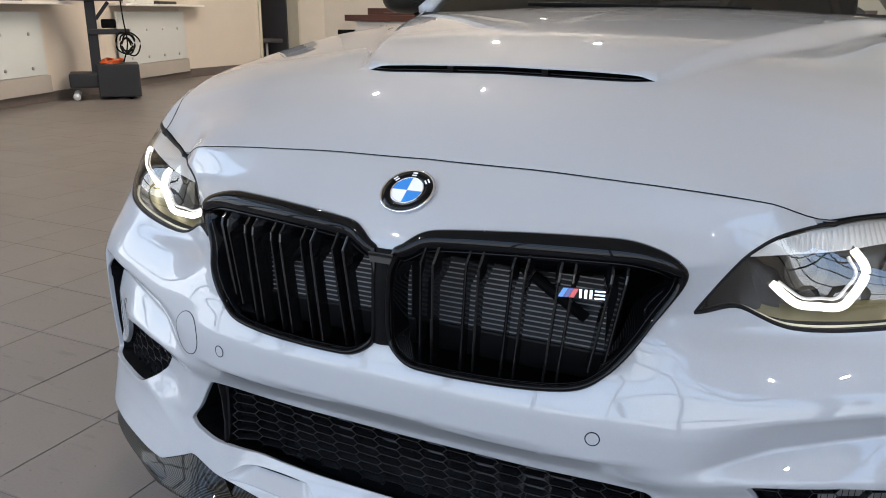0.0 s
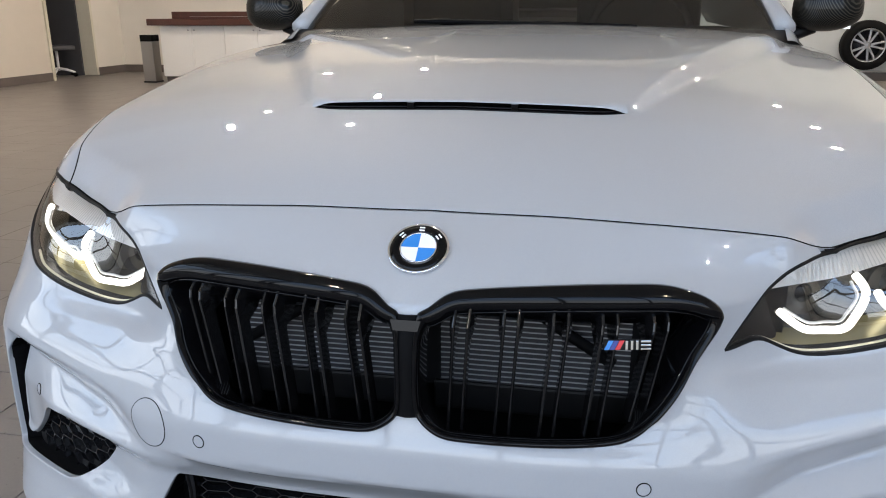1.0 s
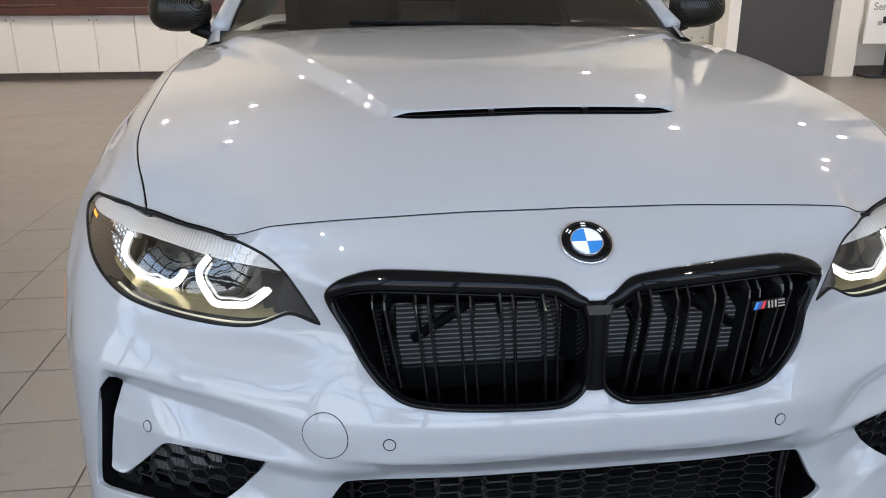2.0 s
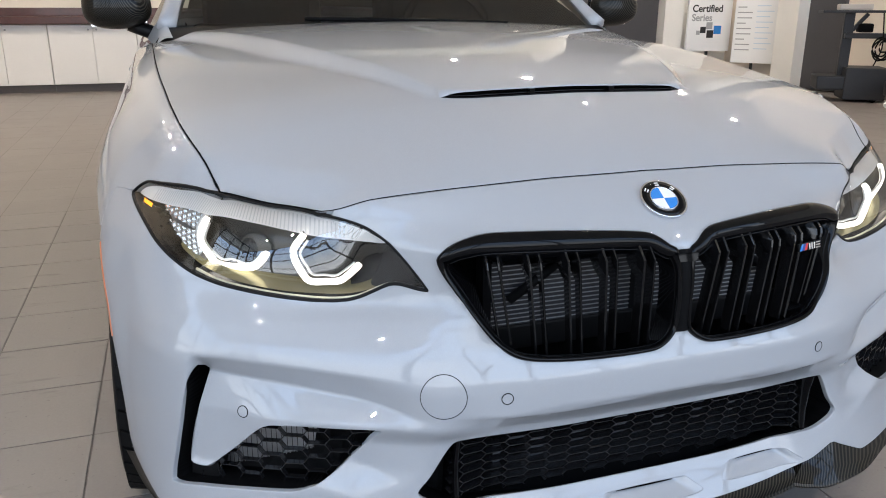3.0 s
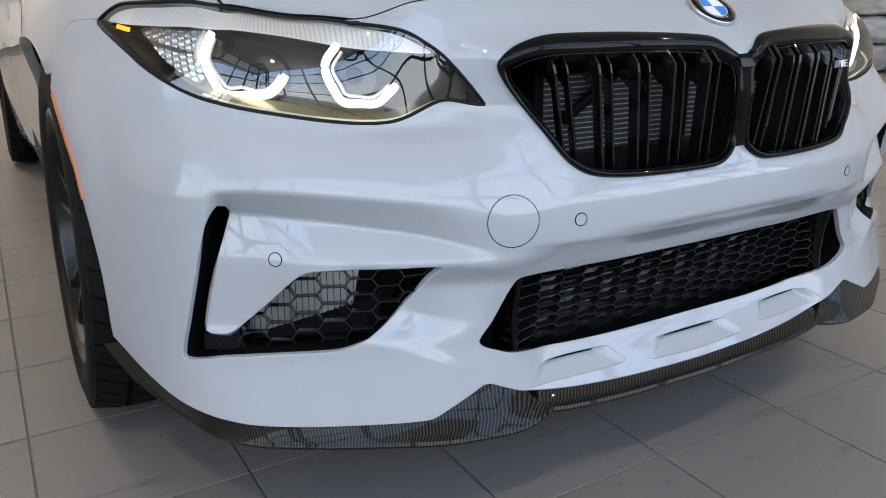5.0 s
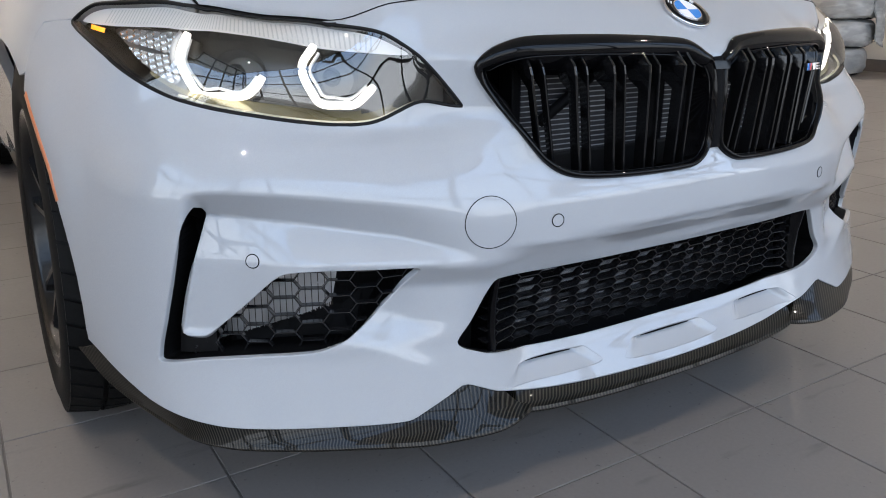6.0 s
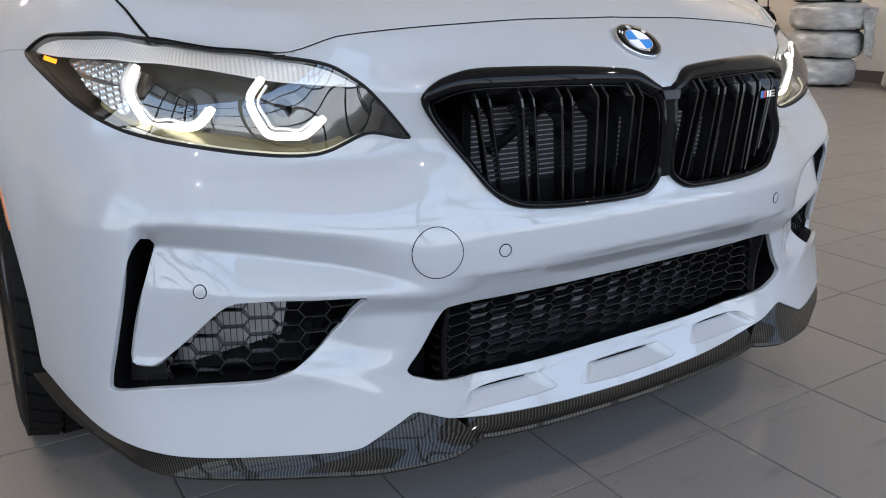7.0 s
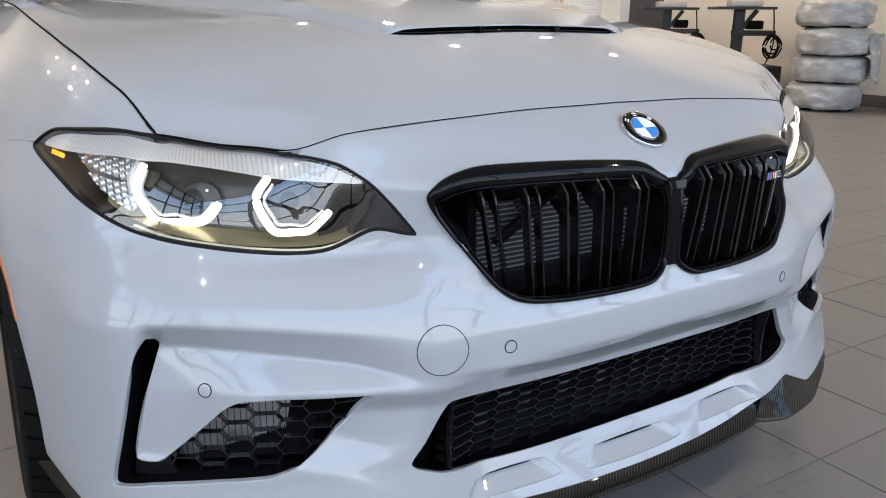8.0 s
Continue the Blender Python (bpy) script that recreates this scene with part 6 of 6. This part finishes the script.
wall("wall_panel_east", 7.54, 7.595, 7.12, 7.77, .02, ROOM_H, GREY_PANEL, "dark grey wall panel", "wall panel")


def text(body, size, m, mat, parent):
    cu = bpy.data.curves.new("lettering", "FONT")
    cu.body, cu.size, cu.align_x, cu.extrude = body, size, "LEFT", .0008
    cu.offset = .0035
    ob = new("lettering", cu)
    ob.data.materials.append(mat)
    ob.parent, ob.matrix_basis = parent, m
    return ob


poster = tagged(new("poster_stand"), "white poster board with black lettering and blue squares", "poster")
poster.matrix_basis = pose(6.98, 9.10, 0, 0, 0, -6)
box("board", -.36, .36, -.02, .02, .45, 1.30, PAPER, poster, "", .004)
box("foot", -.30, .30, -.16, .16, .0, .03, DARK_STEEL, poster, "", .006)
box("upright", -.02, .02, -.015, .015, .03, .46, DARK_STEEL, poster)
text("Certified", .140, pose(-.30, -.0215, 1.02, 90, 0, 0), INK, poster)
text("Series", .140, pose(-.30, -.0215, .89, 90, 0, 0), GREY_INK, poster)
for dx, dz, s, mat in ((-.10, .76, .045, INK), (.0, .82, .05, GREY_INK), (.02, .70, .055, INK), (.14, .76, .06, BLUE_ENAMEL), (-.18, .72, .03, GREY_INK)):
    box("poster_square", dx - s, dx + s, -.0225, -.0195, dz - s, dz + s, mat, poster, bevel=0, m=None)
board2 = tagged(new("notice_board"), "white notice sheets on a standing board", "notice board")
board2.matrix_basis = pose(7.38, 8.56, 0, 0, 0, -56)
box("board", -.30, .30, -.02, .02, .30, 1.22, PAPER, board2, "", .004)
box("foot", -.28, .28, -.10, .10, .0, .03, DARK_STEEL, board2, "", .006)
box("upright", -.02, .02, -.015, .015, .03, .31, DARK_STEEL, board2)
for k in range(9):
    w = .30 if k % 3 else .18
    box("text_bar", -.26, -.26 + w * .7, -.0225, -.0195, 1.08 - k * .075, 1.095 - k * .075, GREY_INK, board2, bevel=0)
for k in range(9):
    box("text_bar", .01, .01 + (.24 if k % 2 else .19), -.0225, -.0195, 1.10 - k * .075, 1.112 - k * .075, LIGHT_INK, board2, bevel=0)

# ---- bagged tyres stacked by the east wall ----
def bagged_tyre(x, y, z, turn, tail=0, bars=0):
    t = tagged(new("bagged_tyre"), "grey tyre wrapped in wrinkled clear plastic film", "tyre", "stack of bagged tyres")
    t.matrix_basis = pose(x, y, z, 0, 0, turn)
    lathe("tyre", [(.20, .02), (.25, .0), (.31, .005), (.335, .05), (.335, .19), (.31, .235), (.25, .24), (.20, .22)], RUBBER, t, "", None, 48, True)
    bm = bmesh.new()
    bmesh.ops.create_uvsphere(bm, u_segments=64, v_segments=28, radius=1)
    for v in bm.verts:
        p = v.co.copy()
        r = math.hypot(p.x, p.y)
        k = .372 * (abs(r) ** .45) / max(r, 1e-6)
        q = Vector((p.x * k, p.y * k, .139 + np.sign(p.z) * abs(p.z) ** .46 * .146))
        f = noise.noise(Vector((p.x * 2.6 + x, p.y * 2.6 + z * 9, p.z * 2.6))) * .026 + noise.noise(Vector((p.x * 8, p.y * 8 + z * 5, p.z * 8 + turn))) * .016
        v.co = q + Vector((p.x, p.y, p.z * .35)) * f
        v.co.z = max(v.co.z, -.003)
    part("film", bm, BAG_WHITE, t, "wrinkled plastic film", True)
    # loose mouth of the bag, hanging down in folds
    if tail:
        us, vs, verts = 15, 13, []
        for layer in (0, .006):
            for r in range(vs):
                for c in range(us):
                    a, d = (c / (us - 1) - .5) * (.9 - .35 * r / (vs - 1)), r / (vs - 1)
                    fold = .025 * math.sin(c * 1.9 + z * 7) * (1 - .5 * d) + noise.noise(Vector((c * .4, r * .3, z * 3))) * .04
                    rad = .395 + fold + layer + .03 * d
                    verts.append((rad * math.cos(a), rad * math.sin(a), .20 - tail * d + .03 * math.sin(c * .9)))
        k = us * vs
        f = [(r * us + c, r * us + c + 1, r * us + us + c + 1, r * us + us + c) for r in range(vs - 1) for c in range(us - 1)]
        edge = [c for c in range(us)] + [r * us + us - 1 for r in range(1, vs)] + [(vs - 1) * us + c for c in range(us - 2, -1, -1)] + [r * us for r in range(vs - 2, 0, -1)]
        f = f + [tuple(k + i for i in q[::-1]) for q in f] + [(p, q, q + k, p + k) for p, q in zip(edge, edge[1:] + edge[:1])]
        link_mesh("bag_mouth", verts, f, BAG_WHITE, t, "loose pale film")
    for b in range(bars):
        q = [((.384 + .004 * math.cos(b)) * math.cos(a), (.384 + .004 * math.cos(b)) * math.sin(a), .06 + .028 * b) for a in np.linspace(-1.25 - .06 * b, -.80, 10)]
        tube("print_bar", q, .004, GREY_INK, t)
    return t


for k, (turn, tail, bars) in enumerate(((200, 0, 0), (-20, 0, 3), (-68, .44, 0), (-30, 0, 3))):
    bagged_tyre(6.93 + .02 * (k % 2), 4.15 - .03 * (k % 3), .005 + k * .277, turn, tail, bars)
bagged_tyre(7.15, 3.12, .005, 260)


# ---- wheel shown on the far partition, and a chair beyond the doorway ----
def display_wheel(x, z):
    """Silver alloy wheel with five forked spokes in a black tyre, its axis along y."""
    w = tagged(new("alloy_wheel"), "silver alloy wheel in black tyre mounted on pale partition", "wheel")
    w.matrix_basis = pose(x, 12.225, z, 90, 0, 0)
    lathe("tyre", [(.245, -.10), (.27, -.112), (.345, -.105), (.365, -.08), (.365, .08), (.345, .105), (.27, .112), (.245, .10)], RUBBER, w, "black tyre", None, 56, True)
    rim = lathe("rim", [(.235, -.10), (.248, -.10), (.248, .102), (.240, .106), (.228, .09), (.222, .0)], STEEL, w, "", None, 56, True)
    lathe("back_plate", [(.001, -.06), (.222, -.06), (.222, -.05), (.001, -.05)], DARK_STEEL, w, "", None, 40)
    lathe("hub", [(.001, .075), (.03, .074), (.055, .06), (.06, -.05), (.001, -.05)], STEEL, w, "", None, 32)
    for k in range(10):
        bm = bmesh.new()
        add_box(bm, .045, .236, -.016, .016, .045, .082, .006, pose(0, 0, 0, 0, 0, 72 * (k // 2) + (13 if k % 2 else -13)))
        part("spoke", bm, STEEL, rim)
    return w


display_wheel(4.17, .545)


def office_chair(x, y, turn):
    c = tagged(new("office_chair"), "dark swivel chair with a white star base", "chair")
    c.matrix_basis = pose(x, y, 0, 0, 0, turn)
    for k in range(5):
        a = radians(72 * k)
        tube("base_arm", [(.03 * math.cos(a), .03 * math.sin(a), .13), (.16 * math.cos(a), .16 * math.sin(a), .11), (.29 * math.cos(a), .29 * math.sin(a), .075)], np.array([.026, .021, .016]), WHITE_ENAMEL, c)
        lathe("castor", [(.001, -.02), (.030, -.02), (.034, -.012), (.034, .012), (.030, .02), (.001, .02)], RUBBER, c, "", pose(.29 * math.cos(a), .29 * math.sin(a), .035, 90, 0, 72 * k), 16)
    tube("gas_column", [(0, 0, .10), (0, 0, .28), (0, 0, .44)], .025, WHITE_ENAMEL, c)
    box("seat", -.24, .24, -.23, .23, .44, .52, GREY_PANEL, c, "dark seat", .03)
    box("backrest", -.22, .22, .20, .26, .62, 1.08, GREY_PANEL, c, "dark backrest", .025)
    tube("back_stem", [(0, .15, .47), (0, .25, .50), (0, .27, .75)], .018, WHITE_ENAMEL, c)
    return c


office_chair(-8.86, 11.14, 150)
